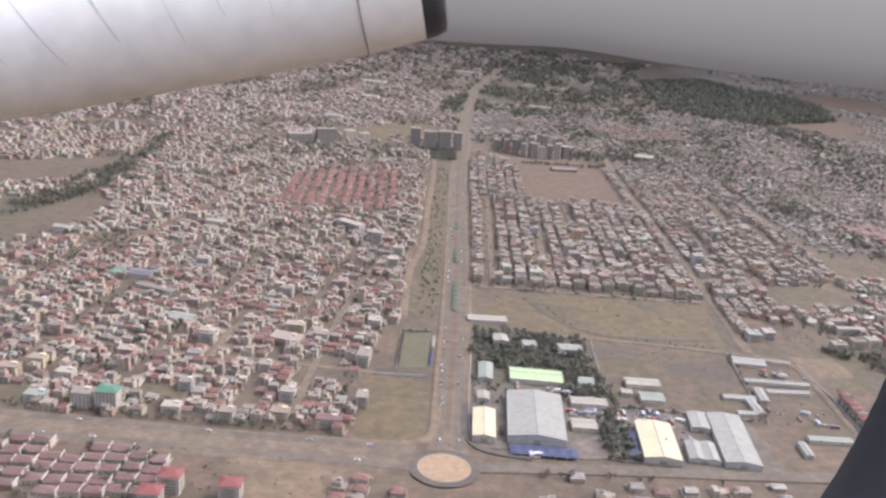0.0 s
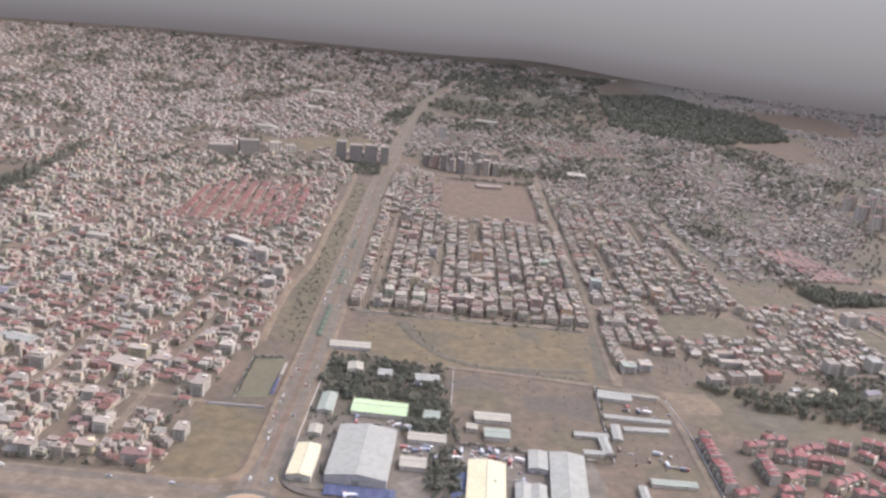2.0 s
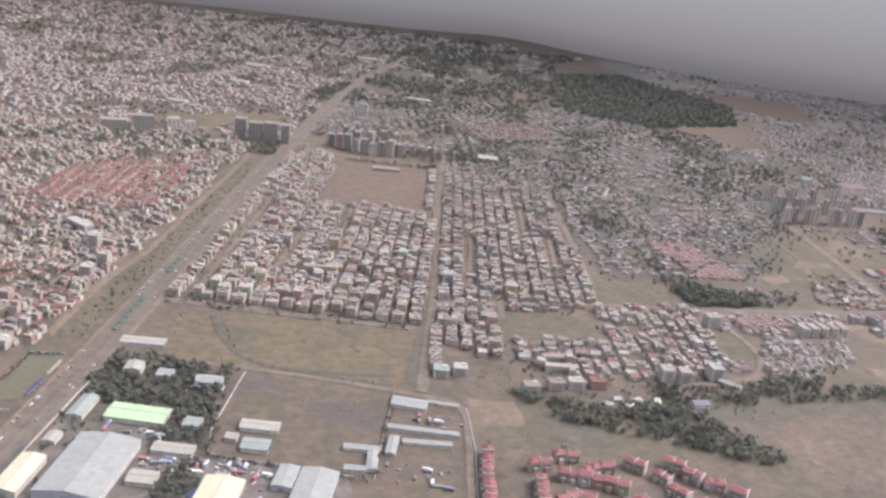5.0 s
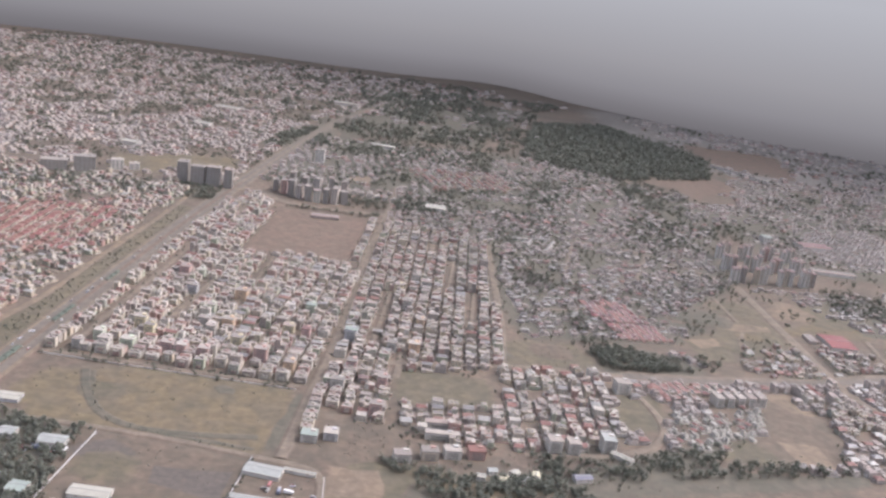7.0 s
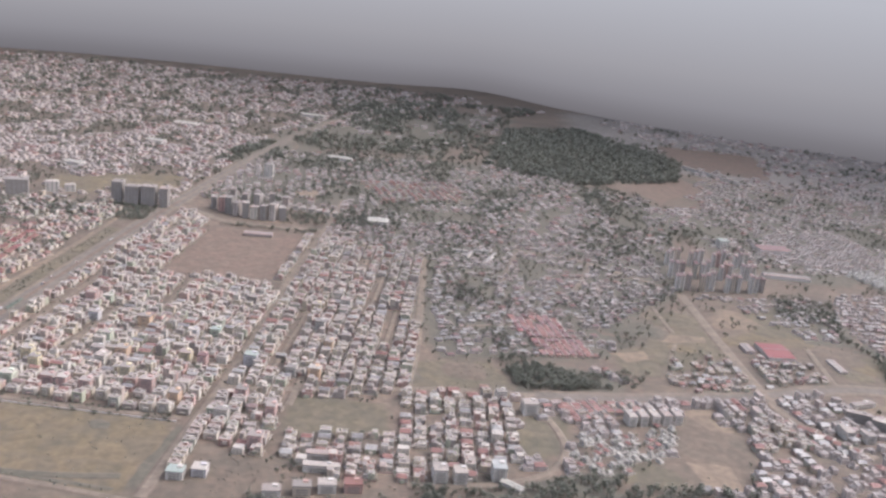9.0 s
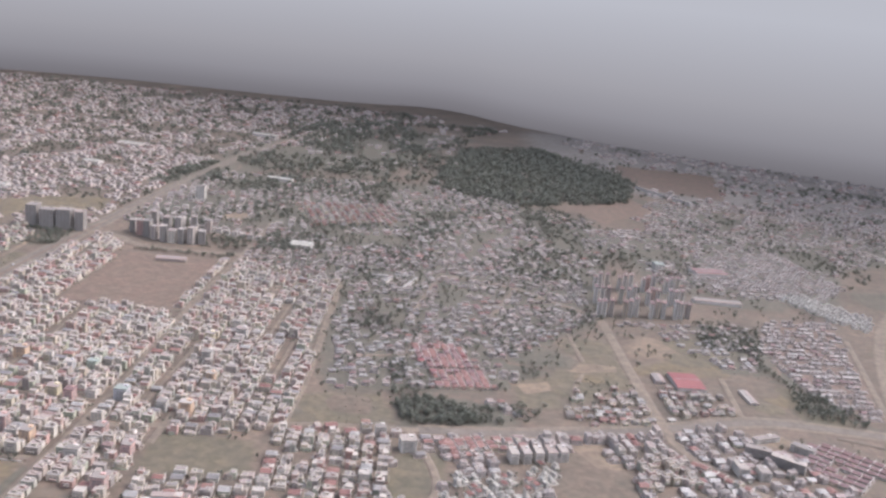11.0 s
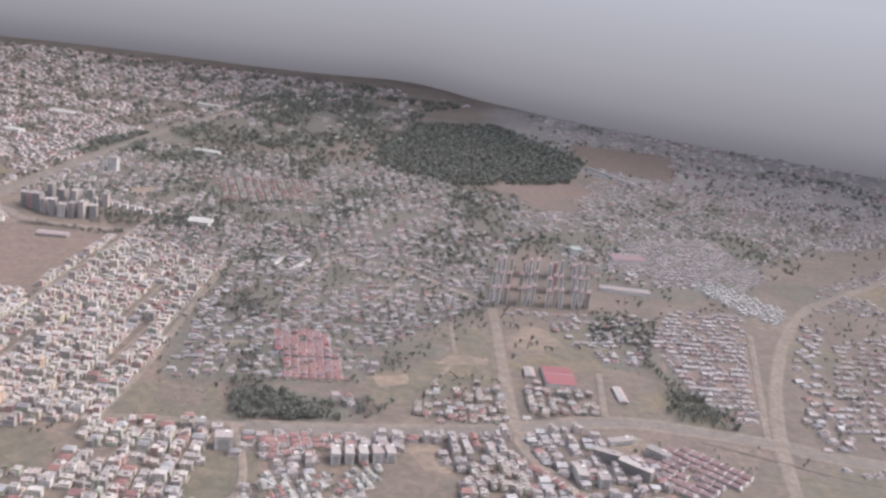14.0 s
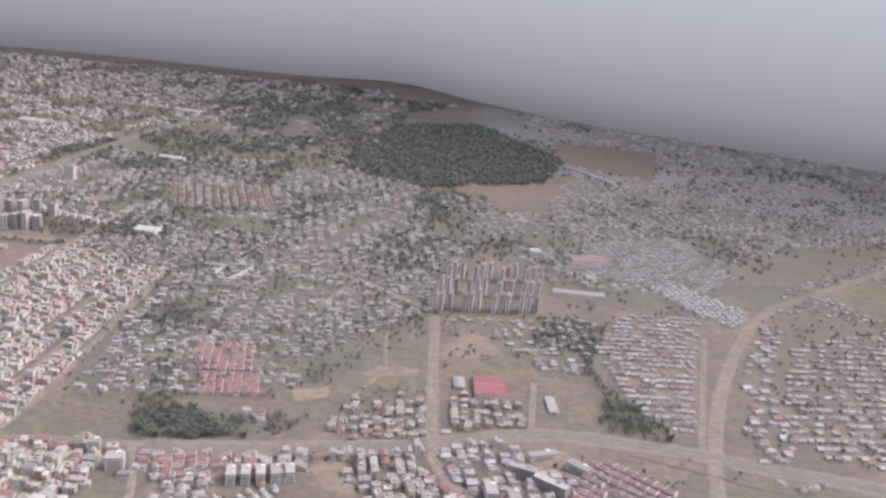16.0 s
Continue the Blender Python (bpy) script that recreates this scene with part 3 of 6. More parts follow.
field("ground", [(600, 640), (665, 700), (740, 700), (720, 560), (620, 560)], BROWN, 0.03, "bare ground beside the main road")
field("ground", [(282, 846), (310, 856), (319, 820), (292, 818)], DARK_SOIL, 0.03, "dark scrub plot among villas")
field("ground", [(-360, 700), (-270, 775), (-285, 838), (-400, 780)], BROWN, 0.03, "brown valley ground beside the town")
field("ground", [(-290, 560), (-250, 640), (-300, 700), (-400, 620)], OLIVE, 0.03, "olive open ground beside the town")
field("ground", [(500, 1300), (560, 1330), (580, 1280), (530, 1250)], BROWN, 0.03, "pale bare earth at a forest edge", wobble=6)
field("ground", [(590, 1760), (760, 1760), (720, 1540), (600, 1560)], RED_EARTH, 0.03, "reddish bare hillside far away", wobble=10)
field("ground", [(830, 1090), (900, 1150), (930, 1080), (860, 1020)], DRY_GRASS, 0.03, "dry open plot beside a road", wobble=4)
road("ground", [(52, 552), (62, 530), (78, 508), (100, 498), (130, 500), (158, 506)], 3.5, SCRUB, -.2, "dark overgrown ditch winding through a field", None, category="ditch")
field("ground", [(212, 505), (262, 499), (305, 514), (352, 470), (345, 452), (295, 466), (241, 476)], SCRUB, 0, "dark overgrown stream bank", low=True, keep=False)
field("ground", [(334, 684), (350, 702), (372, 706), (404, 700), (412, 684), (400, 671), (372, 663), (345, 660)], SCRUB, 0, "dark ground below a small wood", low=True)
field("ground", [(600, 800), (606, 885), (626, 770), (655, 738), (612, 745)], SCRUB, 0, "dark green gully beside terraces", low=True, wobble=.6)
field("ground", [(300, 505), (350, 545), (425, 590), (475, 600), (475, 555), (310, 495)], SCRUB, 0, "dark gardens below blocks of flats", low=True, keep=False)
field("ground", [(19, 424), (62, 424), (64, 410), (84, 412), (83, 490), (20, 494)], SCRUB, 0, "shady garden ground between sheds", low=True, keep=False)
field("ground", [(160, 1090), (300, 700), (420, 745), (460, 860), (482, 905), (480, 1010), (560, 1250), (320, 1400), (20, 1340), (30, 1050)], SCRUB, 0.01, "dark scrub and garden ground under villas", keep=False, wobble=6, low=True)
field("ground", [(560, 1010), (700, 1010), (780, 1180), (960, 1330), (900, 1420), (640, 1480), (560, 1500), (520, 1280)], SCRUB, 0.01, "dark scrubland under far houses", keep=False, wobble=10, low=True)
field("ground", [(20, 1300), (79, 1412), (223, 1441), (340, 1900), (60, 1900), (10, 1500)], SCRUB, 0.01, "dark wooded slope far away", keep=False, wobble=10, low=True)
field("ground", [(104, 1113), (126, 1134), (133, 1105), (112, 1098)], SAND, 0.04, "patch of orange earth on a building site", wobble=3)
field("ground", [(499, 1381), (586, 1464), (599, 1386), (518, 1270)], RED_EARTH, 0.04, "reddish bare slope below a wood", wobble=8)
field("ground", [(-132, 1069), (-73, 1060), (-75, 1012), (-123, 1008)], DRY_GRASS, 0.04, "open dry plot beside high-rise blocks", wobble=3)
field("ground", [(-320, 647), (-297, 808), (-270, 818), (-259, 756), (-283, 675)], SCRUB, 0.04, "dark green valley floor beside the town", keep=False, wobble=5, low=True)
field("ground", [(566, 812), (600, 822), (612, 860), (590, 880), (570, 860)], SCRUB, 0, "dark overgrown gardens beside terraces", keep=False, wobble=4)
field("ground", [(604, 742), (640, 735), (628, 765), (606, 800), (592, 780)], OLIVE, 0, "rough olive grass below terraces", keep=False, wobble=4)
field("ground", [(505, 830), (540, 835), (552, 862), (515, 870)], SAND, 0, "pale trodden ground below blocks of flats", keep=False, wobble=4)
field("ground", [(664, 600), (640, 650), (655, 690), (700, 690), (720, 610)], OLIVE, 0, "rough olive grass beside a road", keep=False, wobble=5)
field("ground", [(443, 654), (459, 668), (470, 639), (448, 633)], SAND, 0.04, "patch of bare orange earth", wobble=2)
field("ground", [(199, 487), (217, 489), (222, 468), (203, 464)], SAND, 0, "patch of orange building earth", wobble=2)
field("ground", [(163, 497), (166, 558), (171, 560), (171, 503)], SCRUB, 0, "dark overgrown strip beside a street", low=True)
field("ground", [(-75, 334), (-37, 334), (-32, 312), (-66, 308)], SAND, 0, "sandy building plot beside the road", wobble=2)
field("ground", [(-70, 432), (-46, 440), (-40, 408), (-67, 403)], BROWN, 0, "bare plot among dense houses", wobble=2)
field("ground", [(-135, 392), (-112, 396), (-112, 381), (-134, 380)], OLIVE, 0, "green plot among dense houses", wobble=1.5)
field("ground", [(-195, 379), (-178, 381), (-178, 362), (-196, 362)], OLIVE, 0, "green plot beside the road", wobble=1.5)
field("ground", [(444, 655), (456, 636), (474, 632), (471, 600), (467, 570), (430, 560), (398, 556), (432, 600)], BROWN, 0, "bare reddish earth of an open plot", wobble=2.5)
field("ground", [(404, 578), (417, 584), (429, 580), (432, 566), (415, 557), (402, 561)], OLIVE, 0, "round olive patch of rough grass", wobble=1.5)
field("ground", [(438, 590), (462, 592), (462, 566), (440, 562)], SAND, 0, "patch of orange building earth", wobble=2.5)
field("ground", [(557, 698), (570, 708), (580, 709), (587, 699), (569, 686)], SAND, 0, "pale oval of trodden earth", wobble=1)
field("ground", [(612, 880), (634, 950), (695, 970), (664, 775), (632, 790)], RED_EARTH, 0, "reddish ground under rows of terraces", keep=False, low=True)
DITCH = [(56, 552), (66, 524), (82, 503), (108, 496), (158, 494)]
for p, q in zip(DITCH, DITCH[1:]):
    field("ground", [(p[0], p[1] - .8), (q[0], q[1] - .8), (q[0] + .6, q[1] + .8), (p[0] + .6, p[1] + .8)], SCRUB, 0, "overgrown ditch across the dry field", keep=False, wobble=.5)
for x, y, r, m in ((96, 470, 9, DARK_SOIL), (140, 425, 8, OLIVE), (70, 530, 8, OLIVE), (128, 552, 4, SCRUB), (600, 770, 10, DRY_GRASS), (585, 755, 7, OLIVE), (545, 830, 12, OLIVE),
                   (260, 484, 10, DRY_GRASS), (90, 830, 9, RED_EARTH),
                   (465, 770, 6, DRY_GRASS), (690, 650, 18, DRY_GRASS), (640, 600, 16, OLIVE), (870, 1060, 16, OLIVE), (800, 1000, 14, BROWN), (740, 840, 10, BROWN)):
    field("ground", [(x + r * 1.3 * math.cos(a), y + r * math.sin(a)) for a in (0, .8, 1.6, 2.4, 3.1, 3.9, 4.7, 5.5)], m, 0, "worn patch of " + ("dry grass" if m is DRY_GRASS else "rough grass" if m in (OLIVE, SCRUB) else "bare earth"), keep=False, wobble=r * .3)
# far ground painted paler, as haze would make it
field("ground", [(560, 1560), (900, 1440), (1400, 1300), (2000, 1150), (2000, 1500), (1400, 1800), (1000, 1950), (640, 2080), (470, 2080), (480, 1850)], HAZED_PLAIN, 0, "plain falling away in the distance, paled in place of haze", keep=False, wobble=8, low=True)
field("ground", [(-288, 603), (-287, 668), (-272, 716), (-252, 680), (-264, 638), (-275, 598)], BROWN, 0, "brown slope of a stream valley in the town", wobble=3)
field("ground", [(-320, 620), (-312, 655), (-298, 690), (-288, 740), (-296, 800), (-292, 880), (-296, 950), (-280, 950), (-278, 880), (-276, 800), (-274, 740), (-282, 690), (-300, 640)], SCRUB, 0, "dark overgrown stream bed in the town", wobble=2)
field("ground", [(-240, 915), (-130, 960), (-15, 985), (-12, 930), (-137, 893), (-232, 880)], SCRUB, 0, "dark gardens below the high-rise blocks", keep=False, wobble=4)
field("ground", [(-108, 1066), (-86, 1100), (-26, 1124), (-14, 1076), (-57, 1037), (-94, 1030)], DRY_GRASS, 0, "open dry ground behind the high-rise blocks", wobble=4)
field("ground", [(-20, 1240), (-14, 1340), (26, 1440), (50, 1290), (22, 1240)], SCRUB, 0, "dark wooded bank beside the far road", keep=False, wobble=6)
for x, y, r, m in ((560, 860, 22, OLIVE), (590, 900, 18, SCRUB), (640, 1010, 24, SCRUB), (530, 895, 14, BROWN), (455, 740, 10, OLIVE), (430, 800, 16, SCRUB), (470, 830, 14, OLIVE), (740, 900, 22, OLIVE), (790, 1060, 30, SCRUB), (820, 960, 24, BROWN), (720, 690, 22, OLIVE),
                   (585, 785, 9, BROWN), (620, 745, 9, OLIVE), (650, 660, 16, BROWN), (310, 680, 9, BROWN), (270, 660, 8, SCRUB), (860, 850, 30, SCRUB), (930, 950, 30, BROWN), (550, 1010, 18, SCRUB), (700, 1100, 26, SCRUB), (250, 470, 10, SCRUB), (300, 480, 9, BROWN), (175, 425, 9, BROWN), (185, 400, 8, OLIVE), (100, 460, 9, OLIVE)):
    field("ground", [(x + r * 1.3 * math.cos(a), y + r * math.sin(a)) for a in (0, .8, 1.6, 2.4, 3.1, 3.9, 4.7, 5.5)], m, 0, "worn patch of " + ("rough grass" if m in (OLIVE, SCRUB) else "bare earth") + " on open ground", keep=False, wobble=r * .3)


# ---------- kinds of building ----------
# far quarters: haze put into the colours, duller and closer in tone
HAZE_DULLED = [GREY_PLASTER, DULL_ROOF, DULL_ROOF, RED_ROOF, MAROON, BRIGHT_RED, GLASS, WHITE_WALL]
MATS = [WALL, FLAT_ROOF, SHEET, RED_ROOF, MAROON, BRIGHT_RED, GLASS, WHITE_WALL]
MIXED = [GREY_PLASTER, DULL_ROOF, SHEET, RED_ROOF, MAROON, BRIGHT_RED, GLASS, WHITE_WALL]
PALE = [WHITE_WALL, PALE_SHEET, PALE_SHEET, RED_ROOF, MAROON, BRIGHT_RED, GLASS, WHITE_WALL]
ROOF_OF = {"flat": 1, "sheet": 2, "red": 3, "maroon": 4, "bright": 5}
KIND = {"flat": "town_house", "sheet": "cottage", "red": "terrace_house", "maroon": "bungalow", "bright": "villa"}
TOWN_LABEL = {"flat": "plastered flat-roofed town house of several storeys", "sheet": "small plastered house with a metal sheet roof",
              "red": "plastered house with a red tiled hip roof", "maroon": "low house with a dull maroon roof", "bright": "villa block with a bright red roof"}


def add_house(b, x, y, w, d, h, ang, style, rng, near=True, party=False):
    """One house in the joined town mesh."""
    c, s = math.cos(ang), math.sin(ang)

    def at(u, v):
        return x + c * u - s * v, y + s * u + c * v

    if style == "flat":
        form = rng.random()
        if form < .4 and w > 4:      # two wings of unequal height
            k = rng.uniform(.38, .62)
            blocks = [(-(1 - k) / 2 * w, rng.uniform(-.08, .08) * d, k * w, d * rng.uniform(.75, 1.05), 0, h * rng.uniform(.6, 1.3)),
                      (k / 2 * w, rng.uniform(-.08, .08) * d, (1 - k) * w - .05, d * rng.uniform(.75, 1.05), 0, h * rng.uniform(.6, 1.05))]
        elif form < .65:             # a set-back upper floor
            k, e, low = rng.uniform(.5, .75), rng.choice((-1, 1)), h * rng.uniform(.5, .75)
            blocks = [(0, 0, w, d, 0, low), (e * (1 - k) / 2 * w * .9, d * .08, k * w, d * .78, low - .3, low + h * rng.uniform(.3, .5))]
        elif form < .85:             # a rear wing round a small yard
            k, e = rng.uniform(.42, .6), rng.choice((-1, 1))
            blocks = [(e * (1 - k) / 2 * w, 0, k * w, d, 0, h), (-e * k / 2 * w, d * .22, (1 - k) * w - .05, d * .52, 0, h * rng.uniform(.4, .8))]
        else:
            blocks = [(0, 0, w, d, 0, h)]
        for u, v, ww, dd, z0, hh in blocks:
            add_flat(b, *at(u, v), ww, dd, hh, ang, 0, 1, z0)
            if near and z0 == 0:
                add_windows(b, *at(u, v), ww, dd, hh, ang, 6, rng=rng, step=1.6, size=.55)
        u, v, ww, dd, z0, hh = blocks[0] if len(blocks) == 1 else blocks[rng.random() < .5]
        if rng.random() < 0.55:
            add_box(b, *at(u + rng.uniform(-.2, .2) * ww, v + rng.uniform(-.2, .2) * dd), hh - 0.3, hh + rng.uniform(.5, 1.0), ww * rng.uniform(.25, .5), dd * rng.uniform(.25, .5), ang, 0, rng.choice((1, 1, 2)))
        if near and rng.random() < 0.35:
            add_box(b, *at(u - ww * .28, v - dd * .2), hh - 0.3, hh + .3, .55, .55, ang, 2, 2)
        if near and rng.random() < 0.5:
            add_box(b, *at(0, -d / 2 - .35), 0, h * rng.uniform(.4, .75), w * rng.uniform(.3, .6), .7, ang, 0, 1)
    else:
        add_box(b, x, y, 0, h, w, d, ang, 0, 0)
        add_hip(b, x, y, w, d, h, min(w, d) * rng.uniform(.16, .26), ang, ROOF_OF[style], rng.choice((0.0, .4, .45)))
    if party:       # white gable wall standing above the roof
        u = w / 2 + .05
        add_box(b, x + math.cos(ang) * u, y + math.sin(ang) * u, 0, h + min(w, d) * .22, .3, d + .3, ang, 7, 7)
    if near:
        if style != "flat":
            add_windows(b, x, y, w, d, h, ang, 6, rng=rng, step=1.6, size=.55)
        for _ in range(rng.choice((0, 1, 1, 2))):      # lean-tos and yard sheds
            u, v = rng.choice((-1, 1)) * (w * .5 + rng.uniform(.3, 1.0)), rng.uniform(-.55, .55) * d
            add_box(b, *at(u, v), 0, rng.uniform(.5, 1.6), rng.uniform(.7, 1.6), rng.uniform(.7, 2.2), ang + rng.uniform(-.1, .1), 0, rng.choice((1, 2, 2)))


def add_plot_wall(b, x, y, w, d, ang):
    """A low yard wall round three sides of a plot."""
    c, s = math.cos(ang), math.sin(ang)
    for u, v, ww, dd in ((-w / 2, 0, .18, d), (w / 2, 0, .18, d), (0, -d / 2, w, .18)):
        add_box(b, x + c * u - s * v, y + s * u + c * v, 0, .8, ww, dd, ang, 0, 0)


def window_mesh(size=0.6, high=0.65):
    b = Builder()
    b.put(turn(ring(size, .06, 0) + ring(size, .06, high), 0, 0, 0), loop_faces(0, 4) + [(4, 5, 6, 7)], 0)
    return b.mesh("window", [GLASS])


WINDOW = window_mesh()
TALL_WINDOW = window_mesh(0.5, 0.8)


def fit_windows(parent, w, d, h, storey=1.25, faces=(0, 1, 3), step=1.9, mesh=None):
    for f in faces:
        span, off = (w, d / 2) if f in (0, 2) else (d, w / 2)
        k = max(1, int(span / step))
        a = (0, 90, 180, -90)[f]
        for s in range(max(1, int((h - .2) / storey))):
            for i in range(k):
                o = part("window", mesh or WINDOW, None, parent)
                o.matrix_basis = pose(0, 0, 0, 0, 0, a) @ pose((i + .5) / k * span - span / 2, -off, s * storey + .35)


def house_thing(style, w, d, h, rng):
    """A prototype house with its parts, at the origin."""
    t = thing(KIND[style], 0, 0, 0, TOWN_LABEL[style], "house", "town houses")
    b, r = Builder(), Builder()
    if style == "flat":
        add_flat(b, 0, 0, w, d, h, 0, 0, 1)
        part("wall", b, [WALL, FLAT_ROOF], t)
        add_box(r, 0, 0, h - .14, h - .06, w - .5, d - .5)
        part("roof", r, [FLAT_ROOF], t)
        sh = Builder()
        add_box(sh, rng.uniform(-.2, .2) * w, .15 * d, h - .3, h + rng.uniform(.6, 1.1), w * .35, d * .4, 0, 0, 1)
        part("stair_head", sh, [WALL, FLAT_ROOF], t)
        bal = Builder()
        for s in range(1, max(2, int(h / 1.25))):
            add_box(bal, 0, -d / 2 - .4, s * 1.25 - .1, s * 1.25 + .35, w * .5, .8)
        part("balcony", bal, [WALL], t)
        if rng.random() < .6:
            tk = Builder()
            add_box(tk, w * .3, -d * .2, h - .3, h + .35, .7, .7)
            part("water_tank", tk, [SHEET], t)
    else:
        add_box(b, 0, 0, 0, h, w, d)
        part("wall", b, [WALL], t)
        add_hip(r, 0, 0, w, d, h, min(w, d) * .22, 0, 0, rng.choice((0, .42)))
        part("roof", r, [MATS[ROOF_OF[style]]], t)
        p = Builder()
        add_box(p, 0, -d / 2 - .5, 0, h * .55, w * .4, 1.0)
        part("porch", p, [WALL], t)
        if style in ("bright", "maroon", "red"):
            g = Builder()
            add_box(g, w / 2 + .05, 0, 0, h + min(w, d) * .2, .26, d + .3)
            part("gable_wall", g, [WHITE_WALL], t, "white gable wall")
    for s in range(max(1, int((h - .2) / 1.25))):
        g = Builder()
        add_box(g, 0, -d / 2, s * 1.25 + .4, s * 1.25 + 1.0, w * .62, .08)
        part("window", g, [GLASS], t)
    return t


def warehouse(x, y, w, d, h, rise, ang, roof, wall, label, along="y", ridges=1, skylights=0, category="warehouse"):
    """Gabled shed with its ridge along x or y, eaves, doors and panes."""
    t = thing("warehouse", x, y, ang, label, category)
    if along == "y":
        span, length, a = w, d, 0.0
    else:
        span, length, a = d, w, math.pi / 2
    b = Builder()
    s = span / ridges
    for k in range(ridges):
        u = -span / 2 + (k + .5) * s
        prof = [(u - s / 2, 0), (u + s / 2, 0), (u + s / 2, h), (u, h + rise), (u - s / 2, h)]
        p = [(q, e, z) for e in (-length / 2, length / 2) for q, z in prof]
        b.put(turn(p, 0, 0, a), [(0, 1, 2, 3, 4), (9, 8, 7, 6, 5), (1, 6, 7, 2), (5, 0, 4, 9)], 0)
    part("wall", b, [wall], t)
    for k in range(ridges):
        u = -span / 2 + (k + .5) * s
        for sgn in (-1, 1):
            r, e, l = Builder(), u + sgn * (s / 2 + .15), length / 2 + .3
            p = [(u, -l, h + rise + .1), (u, l, h + rise + .1), (e, l, h + .04), (e, -l, h + .04)]
            p += [(q[0], q[1], q[2] + .1) for q in p]
            r.put(turn(p, 0, 0, a), [(0, 1, 2, 3), (7, 6, 5, 4)] + loop_faces(0, 4), 0)
            part("roof", r, [roof], t)
        c = Builder()
        p = ring(.5, length + .7, h + rise + .12) + ring(.2, length + .7, h + rise + .32)
        c.put(turn([(q[0] + u, q[1], q[2]) for q in p], 0, 0, a), loop_faces(0, 4) + [(4, 5, 6, 7)], 0)
        part("ridge_cap", c, [GREY_SHEET], t)
    for i in range(skylights):
        k = Builder()
        yy = (-.5 + (i + .5) / skylights) * length * .8
        z = h + rise * .55
        add_box(k, s * .22, yy, z + .05, z + .45, 1.2, 1.6)
        part("roof_vent", k, [GREY_SHEET], t)
    door = Builder()
    add_box(door, 0, -length / 2 - .05, 0, h * .7, min(3, span * .3), .12)
    o = part("door", door, [GREY_SHEET], t, "grey metal sliding door")
    o.matrix_basis = pose(0, 0, 0, 0, 0, math.degrees(a))
    grip = Builder()
    add_box(grip, .5, -length / 2 - .15, .8, 1.3, .08, .08)
    part("handle", grip, [RUBBER], o, "dark door handle")
    n = max(2, int(length / 9))
    for i in range(n):
        for sgn in (-1, 1):
            o = part("window", WINDOW, None, t)
            o.matrix_basis = pose(0, 0, 0, 0, 0, math.degrees(a)) @ pose(sgn * span / 2, (-.5 + (i + .5) / n) * length, h * .55, 0, 0, 90)
    claim(*[(q[0], q[1]) for q in turn(ring(w + 2, d + 2, 0), x, y, radians(ang))])
    return t


def strip_windows(parent, w, d, h, faces, step):
    """Tall glazed bays, one a column, for far blocks."""
    for f in faces:
        span, off = (w, d / 2) if f in (0, 2) else (d, w / 2)
        k = max(1, int(span / step))
        for i in range(k):
            b = Builder()
            add_box(b, 0, 0, 0, h - 1.6, step * .26, .08)
            o = part("window_bay", b, [BAY], parent)
            o.matrix_basis = pose(0, 0, 0, 0, 0, (0, 90, 180, -90)[f]) @ pose((i + .5) / k * span - span / 2, -off, .9)


def tower(x, y, w, d, h, ang, roof, label, wall=None, category="apartment block", storey=1.3, step=2.2, band=True, group="", faces=(0, 1, 3)):
    """A flat-topped block: body, roof cap, stair head, floor bands and single windows."""
    t = thing("apartment_block", x, y, ang, label, category, group)
    b = Builder()
    add_flat(b, 0, 0, w, d, h, 0, 0, 0)
    part("wall", b, [wall or WALL], t)
    r = Builder()
    if roof in (BRIGHT_RED, GREEN_TARP):
        add_hip(r, 0, 0, w, d, h, d * .16, 0, 0, .4, .5)
    else:
        add_box(r, 0, 0, h - .28, h + .12, w + .3, d + .3)
    part("roof", r, [roof], t)
    sh = Builder()
    add_box(sh, w * .2, d * .22, h, h + .8, min(2.6, w * .34), min(2.2, d * .36))
    if roof not in (BRIGHT_RED, GREEN_TARP):
        part("stair_head", sh, [wall or WALL], t)
    if band:
        for s in range(1, int(h / storey)):
            g = Builder()
            add_box(g, 0, 0, s * storey - .08, s * storey + .06, w + .12, d + .12)
            part("floor_band", g, [KERB], t)
    if storey > 1.7:
        strip_windows(t, w, d, h, faces, step)
    elif step < 1.6:
        fit_windows(t, w, d, h, storey, (0, 1), step, TALL_WINDOW)
    else:
        for f in (0, 1):
            span, off = (w, d / 2) if f == 0 else (d, w / 2)
            for s in range(max(1, int((h - .2) / storey))):
                g = Builder()
                add_box(g, 0, 0, 0, .55, span * .66, .08)
                part("window", g, [GLASS], t).matrix_basis = pose(0, 0, 0, 0, 0, 90 * f) @ pose(0, -off, s * storey + .4)
    claim(*[(q[0], q[1]) for q in turn(ring(w + 2, d + 2, 0), x, y, radians(ang))])
    return t


# ---------- industrial yards ----------
field("pavement", [(18, 360), (19, 424), (60, 424), (62, 410), (86, 408), (150, 408), (152, 357), (90, 357)], YARD, 0.03, "patchy concrete and dirt yard of workshops", category="yard", keep=False)
warehouse(47, 387, 25.5, 44, 4.2, 1.6, -1.5, GREY_SHEET, GREY_WALL, "large warehouse with a pale grey gabled sheet roof", skylights=0)
warehouse(23.6, 377, 10, 26, 3.4, 0.9, -1, CREAM_ROOF, WHITE_WALL, "long warehouse with a cream sheet roof", skylights=0)
warehouse(50.5, 433.5, 26, 13.5, 2.4, 0.9, -1, GREEN_SHEET, WHITE_WALL, "long hall with a pale green sheet roof", along="x")
warehouse(100.2, 374, 16, 33, 3.2, 1.2, -2, CREAM_ROOF, WHITE_WALL, "warehouse with a bright cream sheet roof and vent", skylights=1)
